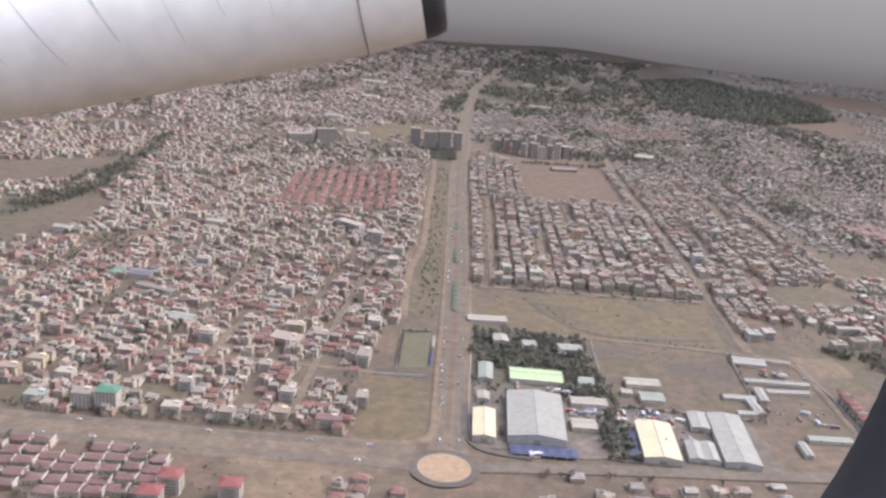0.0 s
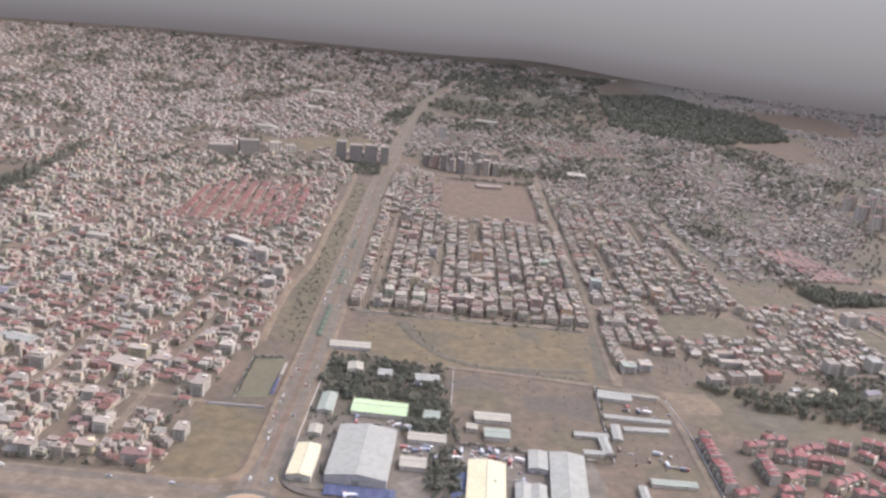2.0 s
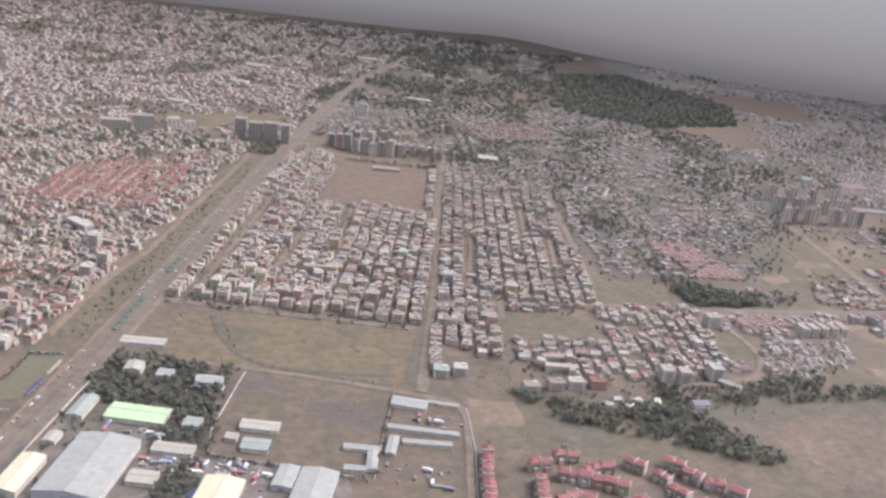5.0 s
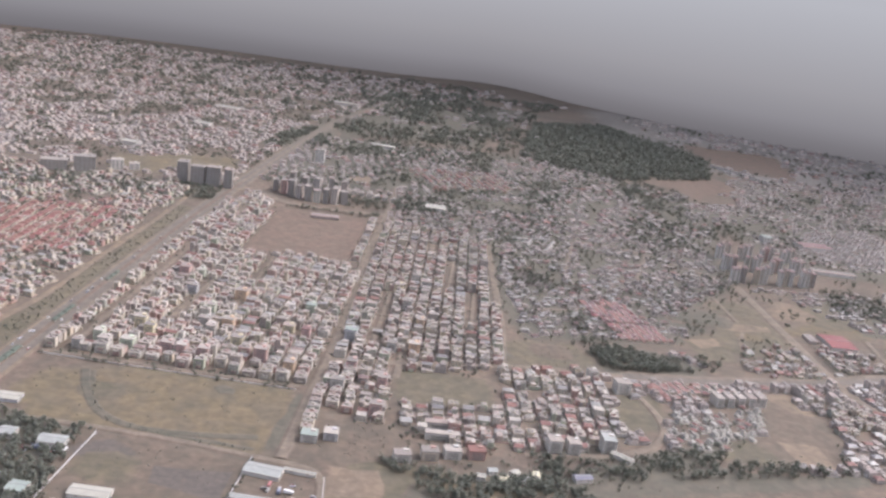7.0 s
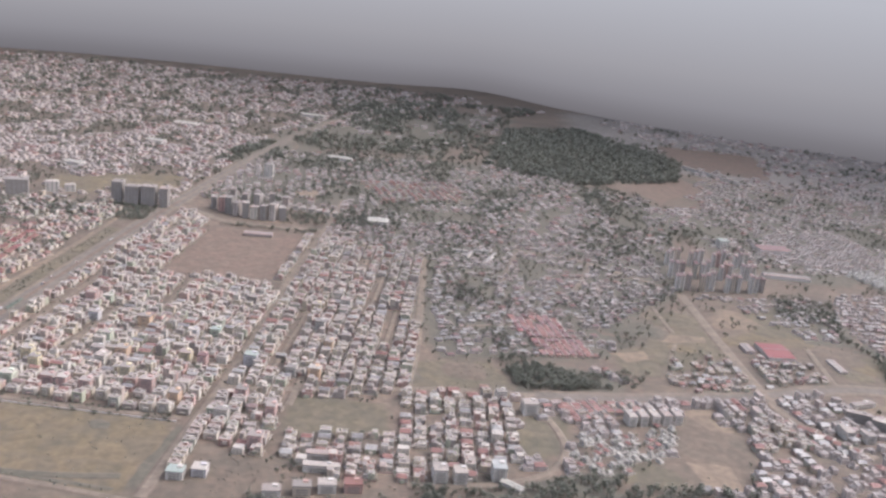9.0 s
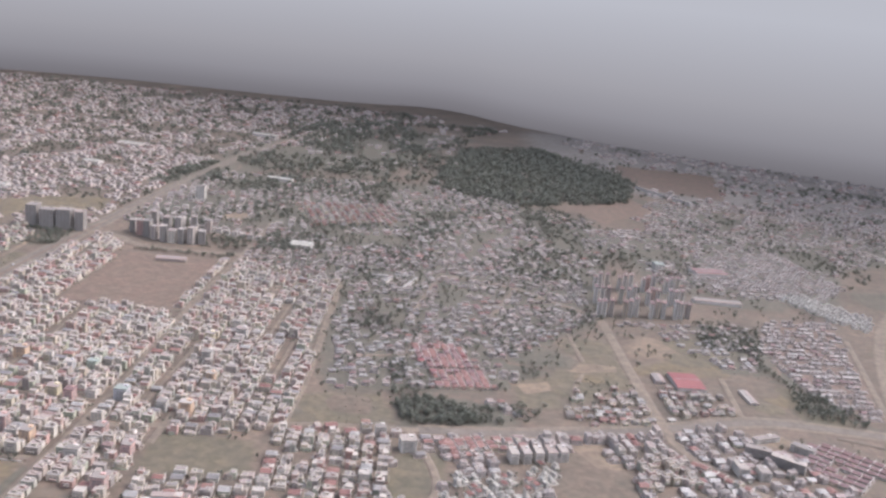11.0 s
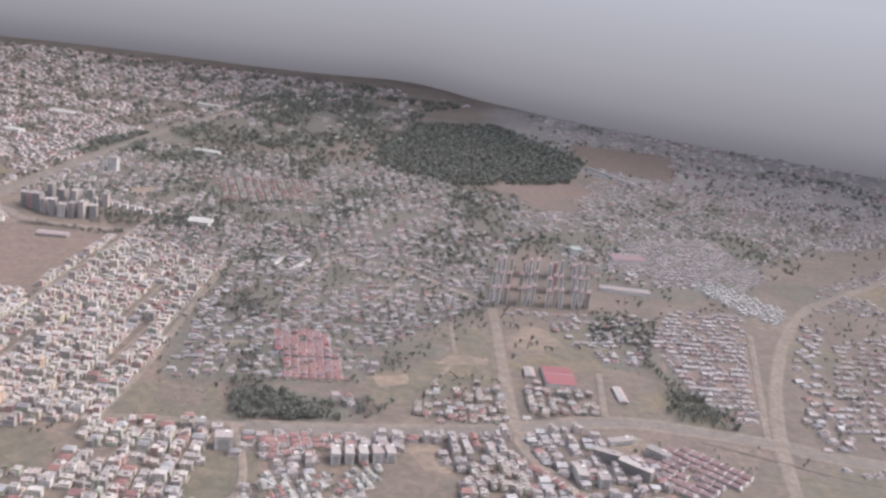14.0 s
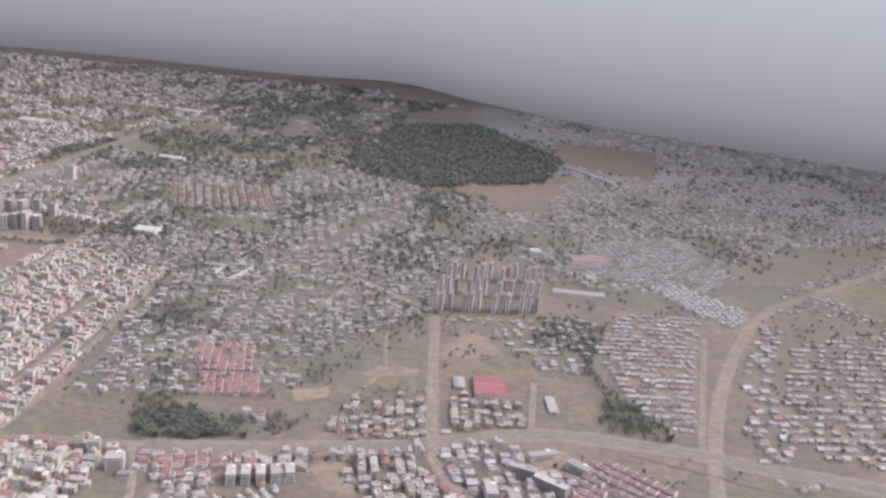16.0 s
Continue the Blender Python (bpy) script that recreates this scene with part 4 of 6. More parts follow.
warehouse(135.5, 382, 15.5, 46, 3.0, 1.0, -3, GREY_SHEET, GREY_WALL, "long grey sheet-roofed factory hall")
warehouse(123.5, 397.5, 8.4, 16, 2.8, 0.5, -3, GREY_SHEET, GREY_WALL, "side wing of a factory under grey sheets")
warehouse(118.7, 369, 13, 16, 2.4, 0.8, -3, GREY_SHEET, WHITE_WALL, "low grey workshop hall", ridges=2)
warehouse(74, 408.8, 17, 7.5, 2.4, 0.5, 1, PALE_SHEET, WHITE_WALL, "narrow shed with a whitish sheet roof", along="x")
warehouse(69, 385.5, 11, 9, 2.4, 0.6, 1, PALE_SHEET, WHITE_WALL, "square shed with an off-white roof", along="x")
warehouse(23.8, 406.6, 5.6, 8, 2.2, 0.5, -1, PALE_SHEET, WHITE_WALL, "small shed with an off-white roof")
warehouse(25.3, 434.5, 7.2, 19, 2.2, 0.8, -1, TEAL_SHEET, WHITE_WALL, "workshop with a faded green-grey roof")
warehouse(104.3, 436, 17, 8, 2.2, 0.5, 2, PALE_SHEET, WHITE_WALL, "long low shed with a whitish roof", along="x")
warehouse(106, 420, 11.5, 9, 2.2, 0.5, 2, TEAL_SHEET, WHITE_WALL, "low shed with a grey-green roof", along="x")
warehouse(71.3, 472.5, 12.5, 8, 2.4, 0.7, 2, GREY_SHEET, WHITE_WALL, "shed with a grey sheet roof among trees", along="x")
warehouse(49.5, 474, 7, 7.5, 2.4, 0.8, 3, GREY_SHEET, WHITE_WALL, "small grey-roofed shed among trees", along="x")
warehouse(75.3, 432, 7.5, 8, 2.2, 0.7, 0, TEAL_SHEET, WHITE_WALL, "small hall with a faded green roof", along="x")
warehouse(94.5, 424.5, 5, 5, 2.0, 0.4, 0, PALE_SHEET, WHITE_WALL, "tiny workshop shed with a whitish roof", along="x")
# U-shaped building and the walled yards behind it
warehouse(151, 428.5, 16, 4, 1.8, 0.5, 3, GREY_SHEET, WHITE_WALL, "narrow grey-roofed wing of a yard building", along="x")
warehouse(156.5, 419, 4.6, 15, 1.8, 0.5, 3, GREY_SHEET, WHITE_WALL, "narrow grey-roofed wing of a yard building")
warehouse(150, 411.5, 9, 3.6, 1.8, 0.5, 3, GREY_SHEET, WHITE_WALL, "narrow grey-roofed wing of a yard building", along="x")
warehouse(168.5, 474.5, 17, 9, 2.0, 0.8, -5, GREY_SHEET, WHITE_WALL, "grey-roofed store beside a pale yard", along="x")
warehouse(184.5, 478.5, 15, 2.4, 1.6, 0.3, -4, PALE_SHEET, WHITE_WALL, "long thin white-roofed shed", along="x")
warehouse(176.5, 450.3, 33, 3.4, 1.7, 0.4, 0, GREY_SHEET, WHITE_WALL, "long thin grey-roofed shed in a yard", along="x")
warehouse(163.8, 434, 4.5, 15, 1.7, 0.4, -2, GREY_SHEET, WHITE_WALL, "narrow grey-roofed shed in a yard")
warehouse(179, 439.5, 22, 3.4, 1.7, 0.4, 5, GREY_SHEET, WHITE_WALL, "long thin grey-roofed shed in a yard", along="x")
warehouse(182.5, 391, 20, 4.6, 1.8, 0.4, 2, TEAL_SHEET, WHITE_WALL, "long shed with a grey-green roof", along="x")
warehouse(167.7, 379.5, 3.6, 12, 1.8, 0.4, 0, GREY_SHEET, WHITE_WALL, "narrow grey shed beside a wall")
warehouse(27.5, 507, 22, 8, 1.8, 0.2, 4, PALE_SHEET, GREY_WALL, "low pale-roofed market hall beside the boulevard", along="x")
warehouse(34, 475, 8, 9, 3.6, 0.8, 4, PALE_SHEET, WHITE_WALL, "tall pale house among garden trees", category="house")


def tarp_row(x, y, n, w, d, ang, mat, label, category="stall"):
    for i in range(n):
        t = thing("canopy", x + math.sin(-radians(ang)) * i * (d + .4), y + math.cos(radians(ang)) * i * (d + .4), ang, label, category, "canopies")
        b = Builder()
        add_hip(b, 0, 0, w, d, 1.4, .35, 0, 0, .3, .05)
        part("cover", b, [mat], t)
        for sx in (-1, 1):
            for sy in (-1, 1):
                q = Builder()
                add_box(q, sx * (w / 2 - .1), sy * (d / 2 - .1), 0, 1.38, .12, .12)
                part("post", q, [GREY_WALL], t)


tarp_row(8.5, 520, 6, 3.4, 8, 0, CANOPY, "green tarpaulin market canopy along the boulevard")
tarp_row(8.2, 610, 4, 3.2, 7, 0, CANOPY, "green tarpaulin market canopy along the boulevard")
tarp_row(7.6, 690, 3, 3, 7, 0, CANOPY, "green tarpaulin market canopy along the boulevard")
tarp_row(-2.4, 440, 5, 1.5, 3.4, 0, BLUE_TARP, "blue tarpaulin street stall beside the pitch")
tarp_row(-2.0, 462, 4, 1.4, 3.4, 0, PALE_SHEET, "pale sheet-covered street stall beside the pitch")
tarp_row(88.3, 364, 3, 5.5, 7.5, -8, BLUE_TARP, "blue tarpaulin over stacked goods")
for i in range(6):
    tarp_row(37 + i * 4.8, 359.2, 1, 4.7, 8.2, 0, BLUE_TARP, "blue tarpaulin over stacked goods")


def fence(line, h, mat, label):
    t = thing("yard_wall", *line[0], 0, label, "wall")
    o = Vector((*line[0], 0))
    for p, q in zip(line, line[1:]):
        b, v = Builder(), Vector(q) - Vector(p)
        m = (Vector(p) + Vector(q)) / 2
        add_box(b, m.x - o.x, m.y - o.y, 0, h, v.length, .25, math.atan2(v.y, v.x))
        part("wall_panel", b, [mat], t)


fence([(17.5, 366), (17, 400), (18, 450), (19.5, 495)], 1.0, GREY_WALL, "grey yard wall along the boulevard")
fence([(85, 488), (84, 430), (88, 410), (150, 406)], .9, GREY_WALL, "grey yard wall between plots")
fence([(158.8, 405), (159, 445), (160, 486)], 1.0, GREY_WALL, "grey wall dividing two yards")
fence([(196, 478), (201, 440), (203, 384)], .9, GREY_WALL, "grey wall beside a dirt track")
fence([(-19.3, 433), (-20, 481), (-3.5, 484)], 1.0, GREY_WALL, "dark wall round the sports pitch")
fence([(-30, 424), (-3, 425)], 1.2, GREY_WALL, "long wall at the edge of an empty plot")
fence([(20, 563.5), (80, 563.5), (164, 565)], .8, WHITE_WALL, "pale wall along the edge of a field")

# ---------- landmark blocks ----------
tower(-140, 368, 9, 7, 9.4, 0, GREEN_TARP, "tall cream block with a green roof", WHITE_WALL, step=1.5)
tower(-151.5, 369, 8.5, 7, 7.2, 0, FLAT_ROOF, "grey and cream block of flats", WHITE_WALL, step=1.5)
tower(-172, 369, 9, 6, 4.4, 0, TEAL_SHEET, "low office block with a grey-green roof", GREY_WALL)
for x, y in ((-95, 309), (-72, 306), (-99, 297)):
    tower(x, y, 8, 7, 7.5, 0, BRIGHT_RED, "tall villa block with a bright red roof", WHITE_WALL, step=2)
tower(-164, 507, 25, 5, 4.5, -20, FLAT_ROOF, "long cream block with a row of windows", WHITE_WALL)
tower(-70, 665, 22, 7, 6.5, -35, FLAT_ROOF, "dark grey unfinished office block", GREY_WALL)
tower(-48, 634, 7, 7, 10, 0, FLAT_ROOF, "pale grey tower block near the ditch", WHITE_WALL)
tower(-33, 585, 7, 7, 8, 0, FLAT_ROOF, "pale tower block near the ditch", WHITE_WALL)
for x, y, w, d, h in ((-41, 990, 10, 14, 21), (-25, 986, 13, 12, 19), (-10, 988, 13, 12, 20), (4, 991, 8, 12, 19)):
    tower(x, y, w, d, h, 6, FLAT_ROOF, "high-rise slab of bare grey concrete ribs", CONCRETE, group="grey high-rise blocks", storey=2.0, step=3.2, band=False, faces=(0, 1))
for x, y, w, d, h, wall in ((-160, 966, 24, 12, 10, CONCRETE), (-134, 976, 20, 12, 15, CONCRETE), (-112, 1002, 12, 9, 10, WHITE_WALL), (-97, 1008, 10, 8, 7, WHITE_WALL)):
    tower(x, y, w, d, h, 22, FLAT_ROOF, "wide office block with dark window bays", wall, group="wide office blocks", storey=2.0, step=3.4, band=False, faces=(0,))
for i, (x, y) in enumerate(((47, 1009), (57, 1003), (66, 997), (75, 992), (84, 988), (93, 987), (102, 988), (111, 990), (119, 993), (58, 1038), (72, 1034), (86, 1030), (99, 1032), (112, 1036))):
    tower(x, y, 5.2 + i % 3 * .6, 9, 12 + (i * 7) % 5, 12 - i % 4 * 8, FLAT_ROOF, "beige slab of flats beside a junction", (CONCRETE, WALL, CONCRETE, GREY_PLASTER)[i % 4], group="beige flats", storey=1.8, step=2.8, band=False, faces=(0, 1))
for i in range(9):
    tower(96 + i * 8.5, 1046 - i * 2.4, 5.5, 5, 4.4, 8, FLAT_ROOF, "white-fronted flat-roofed house in a curved row", WHITE_WALL, "house", group="curved row of pale houses", storey=2.0, step=2.6, band=False, faces=(0,))
tower(60, 1176, 10, 9, 15, 0, FLAT_ROOF, "white round-cornered tower beside a road", WHITE_WALL, band=False, storey=2.5, step=3)
for r in range(3):
    rng_t = random.Random(r)
    for c, cx in enumerate((489, 512, 535, 557)):
        for k in range(3):
            tower(cx + (k - 1) * 5.6 + r * 2 + rng_t.uniform(-.8, .8), 914 + r * 40 + c * 6 + k * 4 + rng_t.uniform(-2, 2), 3.4, 9, rng_t.uniform(13, 16), -4, MAROON, "narrow whitish slab of flats with a red-brown roof", (WHITE_WALL, WALL, WHITE_WALL)[(k * 2 + c) % 3], group="estate of narrow flats", storey=2.2, step=3.0, band=False, faces=(0,))
warehouse(533.5, 782, 20, 28, 2.6, 1.0, 7, BRIGHT_RED, WHITE_WALL, "hall with a bright red sheet roof", along="x")
warehouse(514, 783, 7, 15, 2, .5, 7, DULL_ROOF, GREY_PLASTER, "small grey-brown shed beside a street")
warehouse(574, 768, 6, 22, 1.6, .4, 8, DULL_ROOF, GREY_PLASTER, "long low brownish shed on bare ground")
warehouse(600, 993, 44, 9, 3.4, .5, 3, DULL_ROOF, WHITE_WALL, "long low pale-roofed depot", along="x")
warehouse(208, 1022, 20, 16, 4, 1.0, 0, PALE_SHEET, WHITE_WALL, "white-roofed hall among trees", along="x")
warehouse(112, 930, 25, 9, 2.6, .8, 8, DULL_ROOF, WALL, "grey school hall at the edge of a sandy field", along="x")
tower(334, 549, 7, 9, 8, 8, GREY_SHEET, "slender pale block at the end of a terrace", WHITE_WALL, step=1.6)
tower(305, 540, 7, 8, 7.5, 10, FLAT_ROOF, "cream block of flats with stepped roof", WHITE_WALL, step=1.6)
tower(315, 541, 6.5, 8, 7, 10, FLAT_ROOF, "cream block of flats with stepped roof", WHITE_WALL, step=1.6)
for i in range(12):
    tower(603 + i * 5.4, 1556 - i * 7.6, 4.2, 9, 5, 35, FLAT_ROOF, "small white house in a far slanting row", WHITE_WALL, "house", group="far white row", storey=3, step=3, band=False, faces=(0,))

for x, y, w, d, along in ((293, 953, 15, 2.6, "x"), (301.5, 944, 2.6, 18, "y"), (312, 960, 13, 2.6, "x"), (321, 940, 2.6, 36, "y"), (318, 922, 13, 2.6, "x")):
    warehouse(x, y, w, d, 2.4, .5, 4 if along == "x" else -14, DULL_ROOF, WHITE_WALL, "narrow pale school wing round a yard", along=along, category="school")
tower(562, 1095, 10, 12, 7, 10, TEAL_SHEET, "pale block with a grey-green roof", WHITE_WALL, storey=2, step=2.6, band=False, faces=(0,))
warehouse(613, 1096, 34, 22, 4, 1.2, 12, MAROON, WHITE_WALL, "wide hall with a dull red roof", along="x", ridges=2)
warehouse(-195, 531, 8, 9, 3, .8, -10, GREEN_TARP, WHITE_WALL, "hall with a bright teal roof")
warehouse(-180, 533, 15, 9, 3, .8, -10, FADED_BLUE, WHITE_WALL, "hall with a faded blue roof", along="x")
tower(351, 630, 9, 8, 7.5, 15, FLAT_ROOF, "cream block of flats beside a lane", WHITE_WALL, step=1.8)
tower(334, 643, 6, 6, 6.5, 15, FLAT_ROOF, "small pale tower beside the main road", WHITE_WALL, step=1.8)

tower(246, 546, 18, 4.5, 4.0, 6, FLAT_ROOF, "long grey terrace of shops and flats", WHITE_WALL, step=2)
tower(247, 534, 18, 4.5, 4.0, 6, FLAT_ROOF, "long pale terrace with a whitish roof", WHITE_WALL, step=2)
for i, (x, y) in enumerate(((229, 506), (242, 512), (253, 517), (265, 520))):
    tower(x, y, 8.5, 6.5, (4.6, 5.2, 4.8, 5.0)[i], 12, (FLAT_ROOF, FLAT_ROOF, FLAT_ROOF, RED_ROOF)[i], "detached villa block at the edge of a wood", (WHITE_WALL, WALL, WHITE_WALL, WALL)[i], "villa", step=2)
for i in range(6):
    warehouse(268 + i * 5.4, 499 + (i * 7) % 13, 4.4, 4, 2.2, .8, 15 * i, (PALE_SHEET, GREY_SHEET, CREAM_ROOF)[i % 3], WHITE_WALL, "small pale cottage among dark trees", along="x", category="cottage")
warehouse(318, 512, 9, 5, 2.4, .7, 20, FADED_BLUE, WHITE_WALL, "low shed with a faded blue roof", along="x")
warehouse(341, 541, 12, 4, 2.2, .6, -35, PALE_SHEET, WHITE_WALL, "long white-roofed shed beside a track", along="x")
tower(182, 512, 8, 7, 4.5, 4, TEAL_SHEET, "villa with a grey-green roof at a field edge", WHITE_WALL, "villa", step=2)
tower(192, 517, 7, 7, 4.5, 4, FLAT_ROOF, "villa with a pale roof at a field edge", GREY_WALL, "villa", step=2)
tower(-44, 368, 11, 6, 4.5, 2, MAROON, "wide house with a dull red roof and pale piers", WHITE_WALL, step=2)
tower(-32, 391, 5, 8, 5.5, 0, FLAT_ROOF, "slim pale block at the edge of a plot", WHITE_WALL, step=2)
tower(-36, 436, 6, 12, 6.5, -3, FLAT_ROOF, "pale stepped block of flats", WHITE_WALL, step=2)
tower(-113, 370, 8, 6, 3.6, 0, FLAT_ROOF, "low yellowish house beside the road", WHITE_WALL, step=2)
tower(-78, 453, 16, 10, 4.0, -15, FLAT_ROOF, "cluster block with yellowish walls", WALL, step=2)
tower(-117, 445, 8, 6, 6.2, -8, FLAT_ROOF, "tall pale block among houses", WHITE_WALL, step=2)
warehouse(-139, 471, 18, 9, 2.8, .8, -14, GREY_SHEET, WHITE_WALL, "long grey sheet-roofed hall among houses", along="x")
tower(541, 652, 6, 12, 5.6, 10, FLAT_ROOF, "white block of flats with projecting wings", WHITE_WALL, step=2)
tower(553, 649, 6, 9, 5.6, 10, FLAT_ROOF, "cream block of flats with projecting wings", WHITE_WALL, step=2)
tower(568, 700, 18, 5, 3.4, 28, FLAT_ROOF, "long low cream building beside the main road", WHITE_WALL, step=2)
tower(557, 677, 15, 5, 6, -16, FLAT_ROOF, "long dark grey slab of flats", CONCRETE, step=2)
tower(572, 666, 20, 5, 6, -31, FLAT_ROOF, "long dark grey slab of flats beside a court", CONCRETE, step=2)
tower(588, 690, 14, 6, 4.6, -36, FLAT_ROOF, "pale block of flats round a sandy oval", WHITE_WALL, step=2)
for i in range(5):
    tower(410 + i * 7, 633 + i * 2.4, 4.6, 10, 6.4, 14, FLAT_ROOF, "stepped white slab of flats", WHITE_WALL, group="white slabs", step=2)

for x, y, w, d, words in ((-128, 1450, 34, 18, "wide pale hall far up the hill"), (-118, 1300, 22, 14, "pale works hall among far houses"), (-145, 1124, 20, 12, "pale-roofed school behind the high-rises"), (117, 1322, 30, 12, "long pale hall on the far slope"), (13, 1660, 40, 16, "wide pale hall beside the far road"), (-219, 682, 16, 8, "long grey hall in the old town"), (-165, 650, 14, 8, "broad grey block in the old town"), (-258, 607, 12, 7, "pale hall beside the stream valley")):
    warehouse(x, y, w, d, 4, 1.0, -8, PALE_SHEET, WHITE_WALL, words, along="x")
for x, y, h in ((-343, 938, 13), (-336, 946, 11), (-406, 893, 9), (-52, 641, 8), (-31, 606, 9), (-182, 655, 7)):
    tower(x, y, 7, 6, h, -5, FLAT_ROOF, "tall pale block above lower roofs", WHITE_WALL, group="pale towers", step=2.2, band=False)

# taller blocks in the dense town across the boulevard
for x, y, w, h, wall, words in ((-88, 366, 6.5, 5.4, WHITE_WALL, "white ribbed block of flats beside the road"), (-194, 391, 9, 5.6, YELLOW_WALL, "yellow stepped block of flats"), (-186, 403, 8, 5.2, YELLOW_WALL, "pale yellow block of flats"),
                                (-168, 391, 8, 5.2, WHITE_WALL, "white block with long balconies"), (-119, 447, 5.5, 7, YELLOW_WALL, "slim yellow tower among houses"), (-118, 424, 7, 4.6, WHITE_WALL, "white flat-roofed house among trees"),
                                (-66, 390, 6.5, 5.2, WHITE_WALL, "tall white house with balconies"), (-66, 372, 8, 4.2, YELLOW_WALL, "cream villa at the road"), (-61, 458, 8, 5.6, GREY_WALL, "dull grey block of flats"),
                                (-76, 468, 10, 5.4, YELLOW_WALL, "cream stepped block of flats"), (-193, 441, 7, 6, PINK_WALL, "pink block of flats among houses"), (-82, 418, 6, 4.6, WHITE_WALL, "tall white house between trees"),
                                (-113, 392, 6, 4.8, GREY_WALL, "grey plastered block of houses"), (-35, 484, 7, 5.2, WHITE_WALL, "white block beside a path"), (-150, 420, 8, 5.4, PINK_WALL, "pink plastered block of flats"), (-214, 470, 7, 6, WHITE_WALL, "white block in the old town"),
                                (-240, 430, 8, 5.6, YELLOW_WALL, "cream block in the old town"), (-90, 520, 7, 6.2, WHITE_WALL, "pale tower in the old town"), (-150, 560, 8, 6.4, GREY_WALL, "grey tower in the old town"), (-60, 540, 6, 6, PINK_WALL, "pink tower in the old town")):
    tower(x, y, w, 6, h, -4, FLAT_ROOF, words, wall, group="taller blocks of the old town", step=2, band=h > 5.3)

# taller coloured blocks standing out of the ruled grid
PAINTS = {"white": WHITE_WALL, "pale green": GREEN_WALL, "yellow": YELLOW_WALL, "pink": PINK_WALL, "orange": ORANGE_WALL, "grey": GREY_WALL}
for i, (x, y, tone) in enumerate(((36, 578, "white"), (50, 582, "white"), (61, 588, "pale green"), (66, 609, "yellow"), (83, 590, "pink"), (93, 587, "pink"), (105, 589, "pink"), (91, 637, "white"), (99, 622, "white"),
                                   (105, 640, "orange"), (89, 656, "pale green"), (66, 690, "grey"), (136, 597, "pink"), (155, 588, "orange"), (142, 645, "yellow"), (154, 640, "pink"), (148, 686, "pale green"), (181, 649, "grey"),
                                   (208, 641, "white"), (222, 640, "orange"), (222, 687, "orange"), (200, 757, "yellow"), (219, 769, "white"), (135, 681, "grey"), (210, 549, "pink"), (209, 587, "pink"), (210, 718, "white"),
                                   (99, 692, "orange"), (61, 724, "pale green"), (50, 723, "pink"), (42, 594, "pale green"), (57, 619, "yellow"), (185, 575, "white"), (189, 600, "pink"), (118, 612, "yellow"), (125, 655, "white"))):
    tower(x, y, 5.2 + i * 7 % 5 * .6, 5.4 + i * 3 % 4 * .5, 5.8 + i * 11 % 7 * .4, 0, (FLAT_ROOF, FLAT_ROOF, TEAL_SHEET if i in (16, 17) else FLAT_ROOF, MAROON if tone == "pink" else FLAT_ROOF)[i % 4] if i not in (16, 17) else TEAL_SHEET,
          tone + " plastered block of flats among lower houses", PAINTS[tone], group="coloured blocks", step=2.2, band=i % 2 == 0)

# ---------- town plan ----------
BUSHES = []     # shrubs in the yards of houses
SPECS = []      # x, y, w, d, h, angle, style, zone


def fill_rows(poly, ang, col, row, styles, high, width, depth, zone, lane=0, gap=0.06, jitter=0.5, claim_it=True, seed=1, aligned=False):
    """Houses in columns and rows inside poly, away from all that is taken."""
    rng = random.Random(seed)
    p = np.array(poly, float)
    c = p.mean(0)
    R = np.linalg.norm(p - c, axis=1).max() + col
    a = radians(ang)
    ux, uy = np.array([math.cos(a), math.sin(a)]), np.array([-math.sin(a), math.cos(a)])
    xs, ys, n = [], [], int(2 * R / col) + 2
    for i in range(n):
        if zone == "old town" and i % 9 == 4:      # a street between the columns
            continue
        u = -R + i * col
        v = -R + (0 if aligned else rng.uniform(0, row))
        j = 0
        while v < R:
            q = c + ux * (u + rng.uniform(-jitter, jitter)) + uy * v
            xs.append(q[0]), ys.append(q[1])
            j += 1
            v += row * (1 if aligned else rng.uniform(.86, 1.16)) + (row * .7 if lane and j % lane == 0 else 0)
    xs, ys = np.array(xs), np.array(ys)
    ok = inside(poly, xs, ys) & free(xs, ys)
    for x, y in zip(xs[ok], ys[ok]):
        if rng.random() < gap:
            continue
        if zone in ("far town", "old town", "garden quarter") and noise.noise(Vector((x, y * .7, seed)) * (.03 if zone != "far town" else .018)) < (-.4 if zone != "far town" else -.3):
            if rng.random() < .75:
                BUSHES.append((float(x), float(y), rng.uniform(1.0, 1.9) * (1 + max(0, y - 700) / 900)))
            continue
        st = rng.choices(list(styles), list(styles.values()))[0]
        h = rng.uniform(*high) * (1.0 if st == "flat" else .7) * (1.45 if st == "flat" and rng.random() < .07 else 1.0)
        SPECS.append((float(x), float(y), width * rng.uniform(.82, 1.06), depth * rng.uniform(.8, 1.05), h, a + radians(rng.uniform(-2.5, 2.5) * (3 if zone in ("garden quarter", "old town", "far town") else 1)), st, zone))
    if claim_it:
        TAKEN.append(list(poly))


RIGHT = {"flat": .86, "sheet": .1, "red": .04}
LEFT = {"flat": .7, "sheet": .15, "red": .08, "maroon": .07}
FRONT = {"flat": .6, "sheet": .12, "red": .2, "maroon": .08}
VILLA = {"flat": .42, "sheet": .46, "red": .07, "maroon": .05}
